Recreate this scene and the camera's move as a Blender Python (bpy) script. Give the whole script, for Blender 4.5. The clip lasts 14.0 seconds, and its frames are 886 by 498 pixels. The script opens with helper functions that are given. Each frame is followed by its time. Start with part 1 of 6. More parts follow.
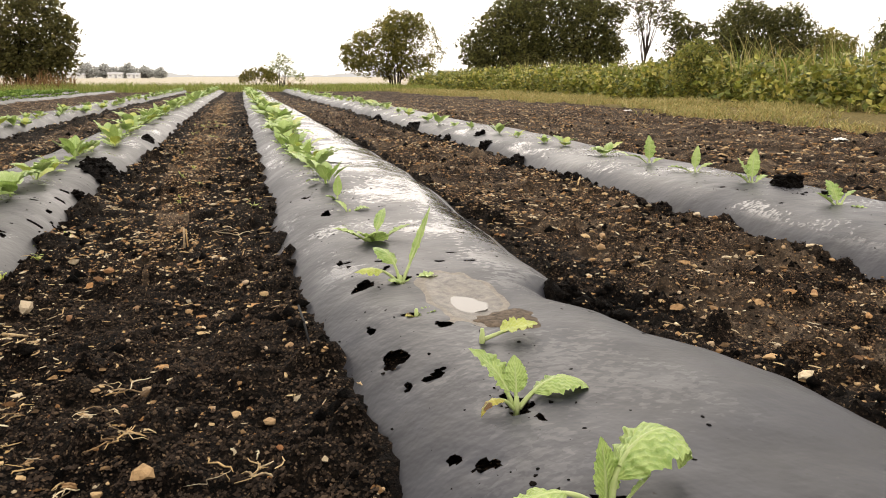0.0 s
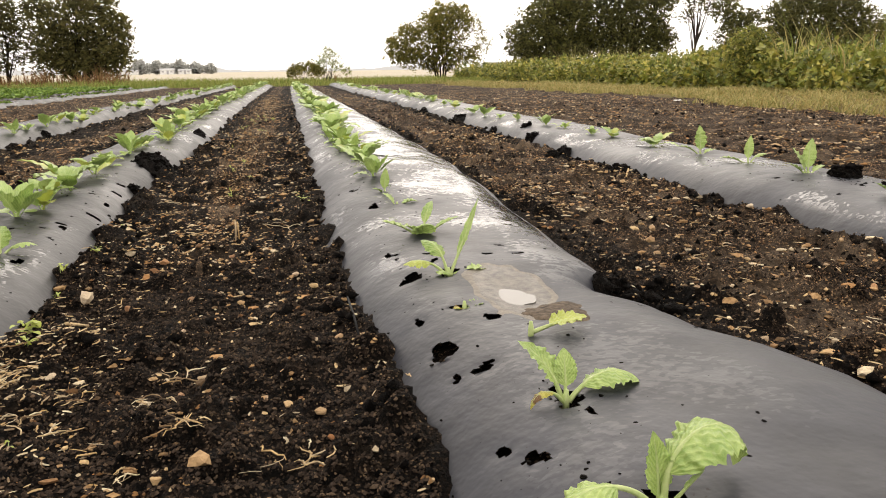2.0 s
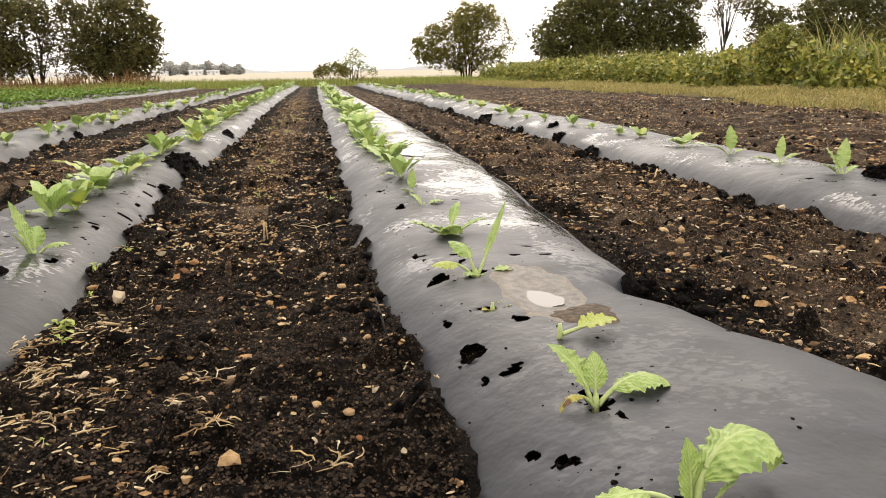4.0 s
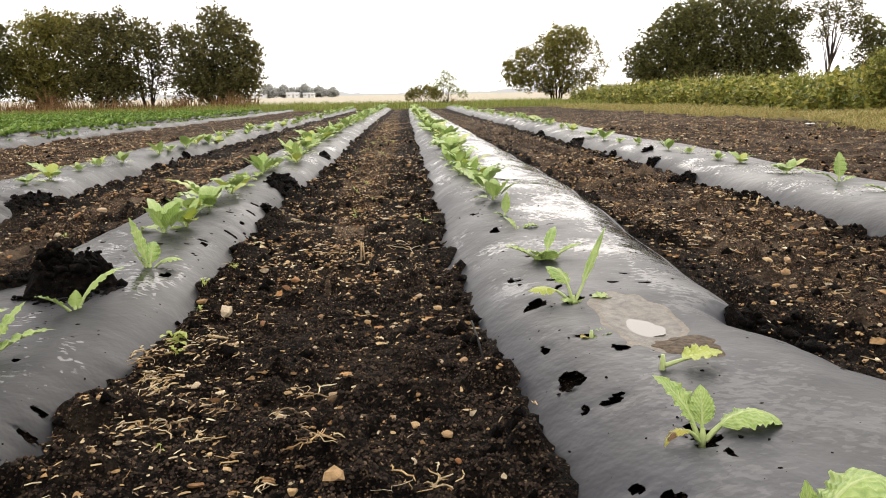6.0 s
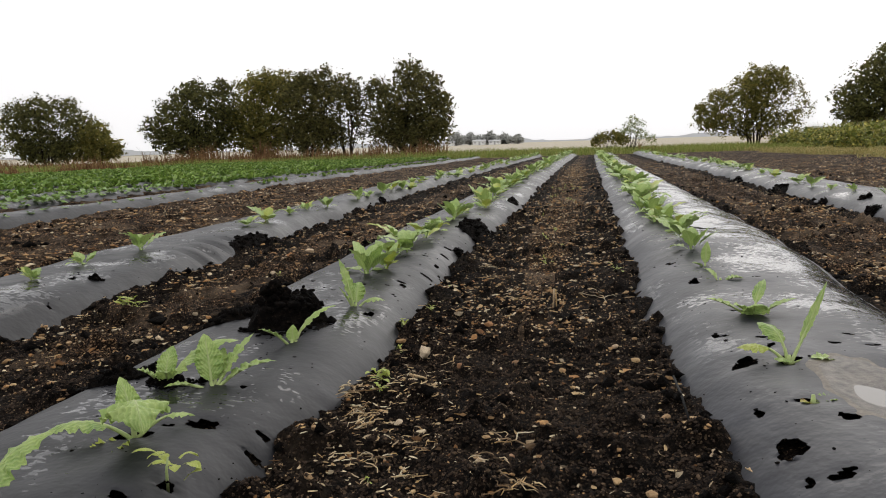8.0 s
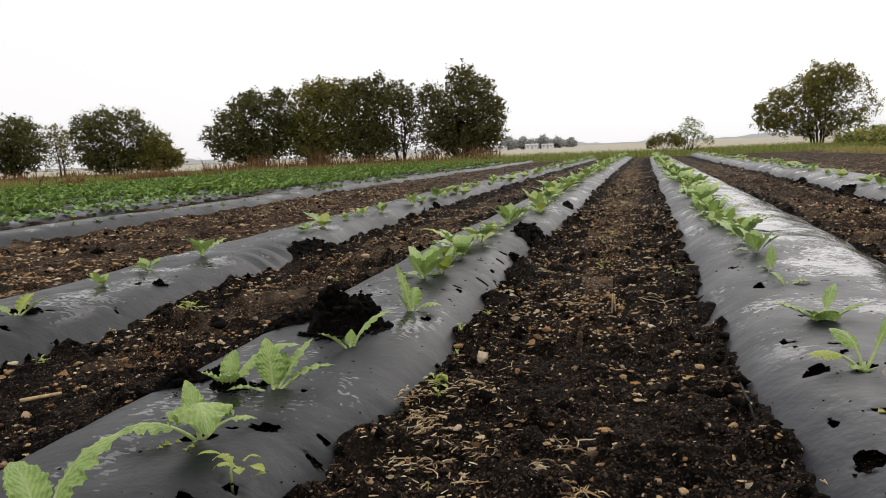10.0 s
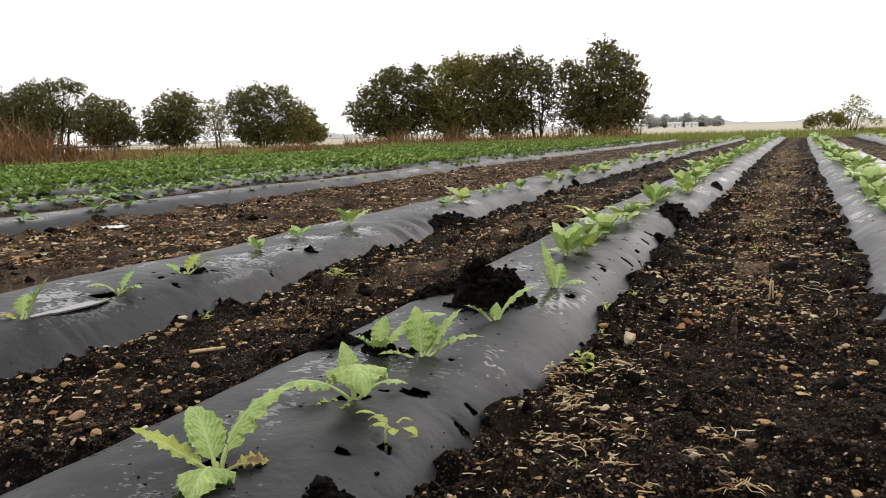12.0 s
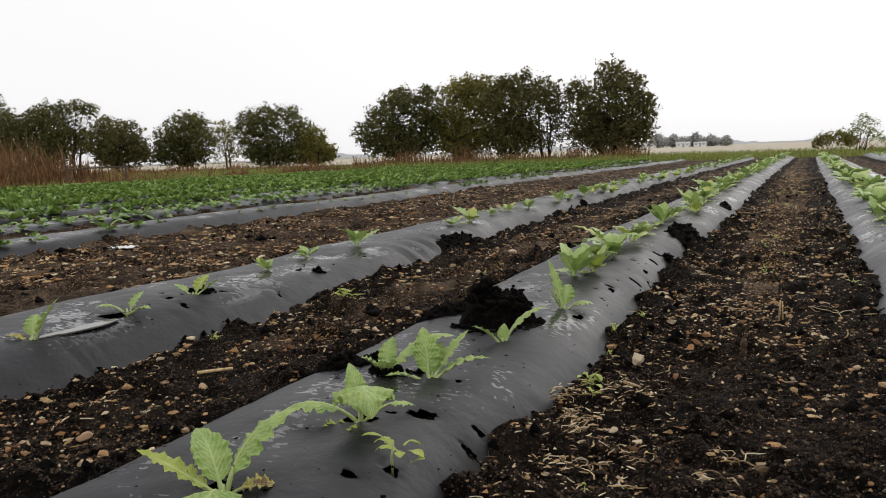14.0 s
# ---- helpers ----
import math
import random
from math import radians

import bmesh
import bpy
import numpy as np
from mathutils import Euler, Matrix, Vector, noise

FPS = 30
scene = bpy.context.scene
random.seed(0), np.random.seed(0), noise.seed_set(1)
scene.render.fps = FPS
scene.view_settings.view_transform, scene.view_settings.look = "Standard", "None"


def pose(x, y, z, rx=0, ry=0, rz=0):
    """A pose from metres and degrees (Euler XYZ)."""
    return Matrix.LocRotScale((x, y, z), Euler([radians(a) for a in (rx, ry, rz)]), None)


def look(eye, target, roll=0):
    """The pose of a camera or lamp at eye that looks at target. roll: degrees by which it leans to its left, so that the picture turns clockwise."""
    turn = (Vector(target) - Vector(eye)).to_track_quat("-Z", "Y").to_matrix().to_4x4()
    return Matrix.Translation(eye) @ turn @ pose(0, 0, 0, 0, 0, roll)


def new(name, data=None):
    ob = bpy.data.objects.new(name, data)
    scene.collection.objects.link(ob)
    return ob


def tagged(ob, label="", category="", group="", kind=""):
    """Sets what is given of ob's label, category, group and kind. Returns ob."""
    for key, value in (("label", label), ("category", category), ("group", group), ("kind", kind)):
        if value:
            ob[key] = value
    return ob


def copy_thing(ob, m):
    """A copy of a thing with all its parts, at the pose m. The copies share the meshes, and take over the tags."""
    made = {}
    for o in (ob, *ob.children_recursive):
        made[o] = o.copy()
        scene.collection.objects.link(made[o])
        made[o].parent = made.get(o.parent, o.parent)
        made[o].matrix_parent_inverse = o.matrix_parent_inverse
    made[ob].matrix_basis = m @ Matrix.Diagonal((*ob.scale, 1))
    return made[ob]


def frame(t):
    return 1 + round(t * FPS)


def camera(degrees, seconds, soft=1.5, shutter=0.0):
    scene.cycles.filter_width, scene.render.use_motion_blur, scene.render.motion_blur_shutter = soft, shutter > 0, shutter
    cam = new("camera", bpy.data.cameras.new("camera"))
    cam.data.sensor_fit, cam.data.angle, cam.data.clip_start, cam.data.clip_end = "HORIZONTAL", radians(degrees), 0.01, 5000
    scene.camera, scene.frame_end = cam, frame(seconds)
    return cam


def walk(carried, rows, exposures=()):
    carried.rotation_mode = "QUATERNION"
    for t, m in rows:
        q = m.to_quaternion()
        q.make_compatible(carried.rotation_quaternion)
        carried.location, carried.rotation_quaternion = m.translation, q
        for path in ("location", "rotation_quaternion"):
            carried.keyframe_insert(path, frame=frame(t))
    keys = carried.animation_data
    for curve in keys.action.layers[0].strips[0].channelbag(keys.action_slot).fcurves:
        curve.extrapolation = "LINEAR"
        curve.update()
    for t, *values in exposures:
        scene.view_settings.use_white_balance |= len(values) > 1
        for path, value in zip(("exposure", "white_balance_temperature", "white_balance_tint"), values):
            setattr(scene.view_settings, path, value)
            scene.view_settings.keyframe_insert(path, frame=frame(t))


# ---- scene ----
cam = camera(61.4, 14.0, soft=1.0)
PATH = [
    (0, (0.052, -0.007, 0.713), (0.571, 1.87, 0.259), -0.0),
    (0.5, (0.052, -0.006, 0.712), (0.523, 1.876, 0.227), -0.2),
    (1, (0.05, -0.011, 0.715), (0.485, 1.885, 0.25), -1.0),
    (1.5, (0.046, -0.01, 0.714), (0.456, 1.893, 0.255), -1.2),
    (2, (0.044, -0.008, 0.714), (0.444, 1.893, 0.241), -0.8),
    (2.5, (0.042, -0.008, 0.715), (0.425, 1.897, 0.24), -0.5),
    (4.8, (0.029, 0.001, 0.719), (0.323, 1.925, 0.258), -0.8),
    (5, (0.024, -0.002, 0.721), (0.3, 1.928, 0.274), -0.5),
    (5.5, (0.017, -0.003, 0.723), (0.235, 1.938, 0.296), -0.9),
    (6, (0.0, -0.011, 0.728), (0.11, 1.944, 0.316), -1.1),
    (6.5, (-0.026, -0.021, 0.737), (-0.125, 1.95, 0.414), -2.1),
    (7, (-0.042, -0.019, 0.74), (-0.324, 1.943, 0.472), -2.3),
    (7.5, (-0.049, -0.024, 0.738), (-0.39, 1.927, 0.457), -2.0),
    (10, (-0.068, -0.017, 0.735), (-0.574, 1.9, 0.473), -2.7),
    (10.5, (-0.082, -0.017, 0.731), (-0.662, 1.878, 0.466), -2.7),
    (11, (-0.101, -0.022, 0.729), (-0.815, 1.825, 0.445), -2.8),
    (11.5, (-0.115, -0.024, 0.725), (-0.915, 1.784, 0.417), -2.4),
    (12, (-0.122, -0.025, 0.725), (-0.958, 1.765, 0.417), -2.0),
    (12.5, (-0.122, -0.025, 0.723), (-0.97, 1.761, 0.419), -2.1),
    (13, (-0.122, -0.023, 0.728), (-0.979, 1.763, 0.454), -2.1),
    (13.5, (-0.12, -0.024, 0.729), (-0.981, 1.762, 0.467), -2.2),
    (14, (-0.118, -0.025, 0.729), (-0.976, 1.763, 0.474), -2.1),
]
EXPOSURES = [(0.0, 0.15, 7350, 13), (2.5, 0.15, 7350, 13), (5.0, 0.25, 7300, 13), (5.8, 0.25, 7100, 12), (6.5, -0.36, 6750, 12), (7.0, -0.5, 6600, 11), (7.5, -0.56, 6600, 11), (10.5, -0.6, 6650, 11), (11.5, -0.56, 6680, 11), (12.0, -0.24, 6700, 11), (12.5, -0.20, 6700, 11), (13.2, -0.4, 6650, 11), (14.0, -0.62, 6600, 11)]
walk(cam, [(t, look(eye, target, roll)) for t, eye, target, roll in PATH], EXPOSURES)

# ---- light ----
SUN_EL, SUN_AZ = 36.0, 14.0          # degrees above the horizon, degrees to the right of the rows
world = bpy.data.worlds.new("overcast_sky")
scene.world = world
world.use_nodes = True
wn = world.node_tree
wn.nodes.clear()
w_out = wn.nodes.new("ShaderNodeOutputWorld")
w_bg = wn.nodes.new("ShaderNodeBackground")
w_sky = wn.nodes.new("ShaderNodeTexSky")
w_sky.sky_type = "NISHITA"
w_sky.sun_disc = False
w_sky.sun_elevation, w_sky.sun_rotation = radians(SUN_EL), radians(SUN_AZ)
w_sky.air_density, w_sky.dust_density, w_sky.ozone_density = 1.0, 6.0, 1.0
w_grey = wn.nodes.new("ShaderNodeHueSaturation")
w_grey.inputs["Saturation"].default_value = 0.12
w_mix = wn.nodes.new("ShaderNodeMix")
w_mix.data_type = "RGBA"
w_mix.inputs["Factor"].default_value = 0.75
w_mix.inputs["B"].default_value = (17.0, 17.1, 17.4, 1)      # the even layer of cloud
wn.links.new(w_sky.outputs["Color"], w_grey.inputs["Color"])
wn.links.new(w_grey.outputs["Color"], w_mix.inputs["A"])
wn.links.new(w_mix.outputs["Result"], w_bg.inputs["Color"])
w_bg.inputs["Strength"].default_value = 0.11
wn.links.new(w_bg.outputs["Background"], w_out.inputs["Surface"])

sun_data = bpy.data.lights.new("sun", "SUN")
sun_data.energy, sun_data.angle, sun_data.color = 0.5, radians(55), (1.0, 0.95, 0.87)
sun = new("sun", sun_data)
sun_from = Vector((math.sin(radians(SUN_AZ)) * math.cos(radians(SUN_EL)), math.cos(radians(SUN_AZ)) * math.cos(radians(SUN_EL)), math.sin(radians(SUN_EL))))
sun.matrix_world = look(sun_from * 60, (0, 0, 0))


# ---- materials ----
def nodes_of(name):
    m = bpy.data.materials.new(name)
    m.use_nodes = True
    t = m.node_tree
    return m, t, t.nodes["Principled BSDF"], t.nodes["Material Output"]


def add(t, kind, **values):
    n = t.nodes.new(kind)
    for k, v in values.items():
        n.inputs[k].default_value = v
    return n


def ramp(t, source, stops):
    r = t.nodes.new("ShaderNodeValToRGB")
    while len(r.color_ramp.elements) < len(stops):
        r.color_ramp.elements.new(0.5)
    for e, (p, c) in zip(r.color_ramp.elements, stops):
        e.position, e.color = p, (*c, 1) if len(c) == 3 else c
    t.links.new(source, r.inputs["Fac"])
    return r.outputs["Color"]


def mixed(t, a, b, fac, how="MIX"):
    m = t.nodes.new("ShaderNodeMix")
    m.data_type, m.blend_type = "RGBA", how
    for key, v in (("A", a), ("B", b), ("Factor", fac)):
        if isinstance(v, (int, float, tuple)):
            m.inputs[key].default_value = v if not isinstance(v, tuple) else (*v, 1)
        else:
            t.links.new(v, m.inputs[key])
    return m.outputs["Result"]


def noise_of(t, scale, detail=5.0, rough=0.6, space="Object"):
    c = t.nodes.new("ShaderNodeTexCoord")
    n = add(t, "ShaderNodeTexNoise", Scale=scale, Detail=detail, Roughness=rough)
    t.links.new(c.outputs[space], n.inputs["Vector"])
    return n.outputs["Fac"]


def bumped(t, b, sources, distance=0.01):
    last = None
    for source, strength, dist in sources:
        bump = add(t, "ShaderNodeBump", Strength=strength, Distance=dist)
        t.links.new(source, bump.inputs["Height"])
        if last:
            t.links.new(last, bump.inputs["Normal"])
        last = bump.outputs["Normal"]
    t.links.new(last, b.inputs["Normal"])


def soil_material(name, dark, mid, tan, flecks, dry=0.35):
    """Crumbly earth: dark lumps, drier brown areas and pale bits of chaff and grit."""
    m, t, b, _ = nodes_of(name)
    c = t.nodes.new("ShaderNodeTexCoord")

    def crumbs(scale):
        warp = add(t, "ShaderNodeTexNoise", Scale=scale * 0.7, Detail=2.0)
        t.links.new(c.outputs["Object"], warp.inputs["Vector"])
        off = t.nodes.new("ShaderNodeVectorMath")
        off.operation = "MULTIPLY_ADD"
        t.links.new(warp.outputs["Color"], off.inputs[0])
        off.inputs[1].default_value = (0.9 / scale,) * 3
        t.links.new(c.outputs["Object"], off.inputs[2])
        vor = add(t, "ShaderNodeTexVoronoi", Scale=scale)
        t.links.new(off.outputs["Vector"], vor.inputs["Vector"])
        return vor.outputs["Color"], vor.outputs["Distance"]

    half = tuple((p + q) / 2.5 for p, q in zip(dark, mid))
    twice = tuple(2.4 * k for k in mid)
    shade, grain = crumbs(230.0)
    base = ramp(t, shade, [(0.34, dark), (0.56, half), (0.72 - flecks * 0.4, mid), (0.84 - flecks * 0.5, twice), (0.94 - flecks * 0.4, tan)])
    shade2, grain2 = crumbs(48.0)
    # darker towards the crumbs' borders: shade of the gaps put into the colour
    base = mixed(t, base, mixed(t, base, (0.30, 0.30, 0.30), 1.0, "MULTIPLY"), ramp(t, grain2, [(0.30, (0, 0, 0)), (0.60, (1, 1, 1))]))
    chip = mixed(t, ramp(t, grain2, [(0.10, (1, 1, 1)), (0.15, (0, 0, 0))]), ramp(t, shade2, [(0.72 - flecks, (0, 0, 0)), (0.75 - flecks, (1, 1, 1))]), 1.0, "MULTIPLY")
    base = mixed(t, base, tan, chip)
    crust = ramp(t, mixed(t, noise_of(t, 2.3, 5, 0.65), noise_of(t, 40, 3, 0.7), 0.3), [(0.60 - 0.16 * dry, (0, 0, 0)), (0.74 - 0.14 * dry, (dry,) * 3)])
    base = mixed(t, base, mixed(t, base, (0.17, 0.128, 0.09), 0.8), crust)
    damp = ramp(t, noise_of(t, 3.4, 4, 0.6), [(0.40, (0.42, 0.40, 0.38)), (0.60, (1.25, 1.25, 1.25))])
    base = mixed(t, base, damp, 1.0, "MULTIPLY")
    t.links.new(base, b.inputs["Base Color"])
    b.inputs["Roughness"].default_value = 0.85
    b.inputs["Specular IOR Level"].default_value = 0.06
    bumped(t, b, [(noise_of(t, 45, 6, 0.75), 0.9, 0.03), (crumbs(105.0)[1], -1.0, 0.016), (grain, -1.0, 0.012)])
    return m


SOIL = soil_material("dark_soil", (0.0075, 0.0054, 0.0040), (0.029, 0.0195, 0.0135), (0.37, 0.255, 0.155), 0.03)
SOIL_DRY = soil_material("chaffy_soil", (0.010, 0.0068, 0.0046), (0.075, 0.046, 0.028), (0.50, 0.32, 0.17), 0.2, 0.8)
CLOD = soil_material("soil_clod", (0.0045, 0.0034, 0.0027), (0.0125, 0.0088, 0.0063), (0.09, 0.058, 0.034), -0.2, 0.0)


def island_material(name, colors, rough=0.7, spec=0.3, translucent=0.0, grain=30.0):
    """Many small pieces, each with its own shade of the given colours."""
    m, t, b, out = nodes_of(name)
    g = t.nodes.new("ShaderNodeNewGeometry")
    n = len(colors)
    info, both, part_ = t.nodes.new("ShaderNodeObjectInfo"), t.nodes.new("ShaderNodeMath"), t.nodes.new("ShaderNodeMath")
    both.operation, part_.operation = "ADD", "FRACT"
    t.links.new(g.outputs["Random Per Island"], both.inputs[0])
    t.links.new(info.outputs["Random"], both.inputs[1])
    t.links.new(both.outputs["Value"], part_.inputs[0])
    c = ramp(t, part_.outputs["Value"], [(i / max(n - 1, 1), k) for i, k in enumerate(colors)])
    c = mixed(t, c, mixed(t, c, (0.45, 0.42, 0.38), 1.0, "MULTIPLY"), ramp(t, noise_of(t, grain, 3), [(0.4, (0, 0, 0)), (0.75, (1, 1, 1))]))
    t.links.new(c, b.inputs["Base Color"])
    b.inputs["Roughness"].default_value, b.inputs["Specular IOR Level"].default_value = rough, spec
    if translucent:
        tr, mx = t.nodes.new("ShaderNodeBsdfTranslucent"), add(t, "ShaderNodeMixShader", Fac=translucent)
        t.links.new(c, tr.inputs["Color"])
        t.links.new(b.outputs["BSDF"], mx.inputs[1])
        t.links.new(tr.outputs["BSDF"], mx.inputs[2])
        t.links.new(mx.outputs["Shader"], out.inputs["Surface"])
    return m


STRAW = island_material("dry_straw", [(0.34, 0.20, 0.08), (0.68, 0.52, 0.30), (0.54, 0.35, 0.15), (0.80, 0.70, 0.50), (0.20, 0.11, 0.045), (0.76, 0.63, 0.42)], 0.75, 0.2, grain=60)
CHIP = island_material("grit_and_chips", [(0.07, 0.035, 0.016), (0.40, 0.21, 0.085), (0.60, 0.43, 0.23), (0.18, 0.085, 0.036), (0.80, 0.66, 0.45), (0.04, 0.024, 0.013), (0.50, 0.31, 0.15), (0.13, 0.07, 0.032)], 0.85, 0.15, grain=80)
GRAIN = island_material("soil_crumbs", [(0.011, 0.0082, 0.0062), (0.050, 0.0345, 0.0245), (0.020, 0.0145, 0.0110), (0.076, 0.0510, 0.0355), (0.028, 0.0196, 0.0142), (0.17, 0.115, 0.073)], 0.8, 0.12, grain=120)
TREE_A = island_material("dark_tree_leaves", [(0.050, 0.056, 0.024), (0.115, 0.122, 0.042), (0.23, 0.22, 0.062), (0.135, 0.135, 0.050)], 0.6, 0.25, 0.4, 3)
TREE_B = island_material("olive_tree_leaves", [(0.10, 0.105, 0.03), (0.23, 0.22, 0.055), (0.36, 0.31, 0.08), (0.18, 0.185, 0.055)], 0.6, 0.25, 0.45, 3)
TREE_C = island_material("brown_green_tree_leaves", [(0.06, 0.062, 0.024), (0.13, 0.125, 0.042), (0.23, 0.20, 0.065), (0.12, 0.125, 0.042)], 0.6, 0.25, 0.4, 3)
# nearly grey leaves: the haze of distance is put into their colour
TREE_FAR = island_material("hazed_far_leaves", [(0.50, 0.51, 0.49), (0.62, 0.63, 0.61)], 0.8, 0.1, 0.45, 1)
WEED = island_material("weed_leaves", [(0.055, 0.08, 0.018), (0.25, 0.29, 0.050), (0.42, 0.41, 0.085), (0.11, 0.15, 0.028), (0.58, 0.50, 0.12), (0.075, 0.11, 0.022), (0.32, 0.32, 0.06)], 0.5, 0.4, 0.15, 6)
CROP = island_material("dark_green_crop_leaves", [(0.09, 0.17, 0.028), (0.19, 0.32, 0.055), (0.30, 0.43, 0.09), (0.14, 0.25, 0.045)], 0.5, 0.4, 0.25, 12)
GRASS_DRY = island_material("dry_grass", [(0.34, 0.25, 0.09), (0.52, 0.42, 0.18), (0.38, 0.33, 0.12), (0.24, 0.26, 0.08), (0.60, 0.50, 0.25), (0.30, 0.30, 0.10)], 0.8, 0.15, 0.35, 20)
GRASS_GREEN = island_material("field_grass", [(0.16, 0.23, 0.05), (0.26, 0.33, 0.08), (0.38, 0.37, 0.13), (0.20, 0.27, 0.06)], 0.8, 0.15, 0.35, 20)
STALK_BROWN = island_material("brown_dead_stalks", [(0.16, 0.085, 0.04), (0.25, 0.14, 0.065), (0.32, 0.21, 0.11)], 0.85, 0.1, 0.1, 20)
BARK = island_material("grey_bark", [(0.035, 0.028, 0.022), (0.06, 0.05, 0.04)], 0.95, 0.1, grain=12)


def sward_material(name, a, b_, c_):
    m, t, b, _ = nodes_of(name)
    t.links.new(mixed(t, ramp(t, noise_of(t, 0.35, 5), [(0.35, a), (0.65, b_)]), c_, ramp(t, noise_of(t, 14, 5, 0.7), [(0.45, (0, 0, 0)), (0.75, (1, 1, 1))])), b.inputs["Base Color"])
    b.inputs["Roughness"].default_value, b.inputs["Specular IOR Level"].default_value = 0.95, 0.1
    bumped(t, b, [(noise_of(t, 25, 5), 0.8, 0.05)])
    return m


SWARD = sward_material("rough_grass_floor", (0.11, 0.088, 0.034), (0.20, 0.15, 0.06), (0.06, 0.062, 0.022))
# tan stubble paled, with distance haze mixed into its colour
STUBBLE = sward_material("hazed_stubble_field", (0.44, 0.39, 0.30), (0.52, 0.47, 0.38), (0.40, 0.36, 0.27))


def film_material():
    """Black mulch film, weathered grey, wet in small flecks and pools and powdered with soil."""
    m, t, b, _ = nodes_of("black_mulch_film")
    c = t.nodes.new("ShaderNodeTexCoord")
    stretch = t.nodes.new("ShaderNodeMapping")
    stretch.inputs["Scale"].default_value = (40.0, 66.0, 40.0)
    t.links.new(c.outputs["Object"], stretch.inputs["Vector"])
    fleck = add(t, "ShaderNodeTexNoise", Scale=1.0, Detail=2.0, Roughness=0.5, Distortion=0.3)
    t.links.new(stretch.outputs["Vector"], fleck.inputs["Vector"])
    area = noise_of(t, 2.4, 3, 0.55)
    sum_ = t.nodes.new("ShaderNodeMath")
    sum_.operation = "MULTIPLY_ADD"
    t.links.new(area, sum_.inputs[0])
    sum_.inputs[1].default_value = 1.6
    t.links.new(fleck.outputs["Fac"], sum_.inputs[2])
    place = t.nodes.new("ShaderNodeSeparateXYZ")
    t.links.new(c.outputs["Object"], place.inputs["Vector"])
    soak = t.nodes.new("ShaderNodeMapRange")
    for key, value in (("From Min", 1.9), ("From Max", 3.0), ("To Min", 0.0), ("To Max", 1.0)):
        soak.inputs[key].default_value = value
    t.links.new(place.outputs["Y"], soak.inputs["Value"])
    flood = t.nodes.new("ShaderNodeMapRange")
    for key, value in (("From Min", 0.45), ("From Max", 0.80), ("To Min", 0.0), ("To Max", 0.30)):
        flood.inputs[key].default_value = value
    t.links.new(place.outputs["X"], flood.inputs["Value"])
    low = t.nodes.new("ShaderNodeMath")
    low.operation = "MULTIPLY_ADD"
    t.links.new(soak.outputs["Result"], low.inputs[1])
    t.links.new(sum_.outputs["Value"], low.inputs[2])
    ends = t.nodes.new("ShaderNodeMapRange")
    for key, value in (("From Min", 1.3), ("From Max", 1.7), ("To Min", 1.0), ("To Max", 0.0)):
        ends.inputs[key].default_value = value
    t.links.new(place.outputs["X"], ends.inputs["Value"])
    only = t.nodes.new("ShaderNodeMath")
    only.operation = "MULTIPLY"
    t.links.new(flood.outputs["Result"], only.inputs[0])
    t.links.new(ends.outputs["Result"], only.inputs[1])
    t.links.new(only.outputs["Value"], low.inputs[0])
    halved = t.nodes.new("ShaderNodeMath")
    halved.operation = "MULTIPLY"
    halved.inputs[1].default_value = 0.5
    t.links.new(low.outputs["Value"], halved.inputs[0])
    wet = ramp(t, halved.outputs["Value"], [(0.735, (0, 0, 0)), (0.755, (1, 1, 1))])
    east = t.nodes.new("ShaderNodeMapRange")
    for key, value in (("From Min", -0.3), ("From Max", 0.0), ("To Min", 0.0), ("To Max", 0.8)):
        east.inputs[key].default_value = value
    t.links.new(place.outputs["X"], east.inputs["Value"])
    near = t.nodes.new("ShaderNodeMath")
    near.operation = "SUBTRACT"
    near.inputs[0].default_value = 1.0
    t.links.new(soak.outputs["Result"], near.inputs[1])
    dried = t.nodes.new("ShaderNodeMath")
    dried.operation = "MULTIPLY"
    t.links.new(east.outputs["Result"], dried.inputs[0])
    t.links.new(near.outputs["Value"], dried.inputs[1])
    wet = mixed(t, wet, (0.0, 0.0, 0.0), dried.outputs["Value"])
    geo, lean, level = t.nodes.new("ShaderNodeNewGeometry"), t.nodes.new("ShaderNodeSeparateXYZ"), t.nodes.new("ShaderNodeMapRange")
    t.links.new(geo.outputs["Normal"], lean.inputs["Vector"])
    t.links.new(lean.outputs["Z"], level.inputs["Value"])
    level.inputs["From Min"].default_value, level.inputs["From Max"].default_value = 0.80, 0.91
    wet = mixed(t, (0.0, 0.0, 0.0), wet, level.outputs["Result"])       # water lies only where the film is level
    dust = ramp(t, noise_of(t, 3.1, 6, 0.65), [(0.3, (0.008, 0.0086, 0.0114)), (0.7, (0.028, 0.0300, 0.0390))])
    # base colour rises from the left beds to the right ones
    side_gain = t.nodes.new("ShaderNodeMapRange")
    for key, value in (("From Min", -0.7), ("From Max", 0.2), ("To Min", 0.45), ("To Max", 1.1)):
        side_gain.inputs[key].default_value = value
    t.links.new(place.outputs["X"], side_gain.inputs["Value"])
    dust = mixed(t, dust, side_gain.outputs["Result"], 1.0, "MULTIPLY")
    spots = ramp(t, noise_of(t, 85, 3, 0.5), [(0.70, (0, 0, 0)), (0.76, (1, 1, 1))])
    t.links.new(mixed(t, dust, (0.004, 0.003, 0.0025), spots), b.inputs["Base Color"])
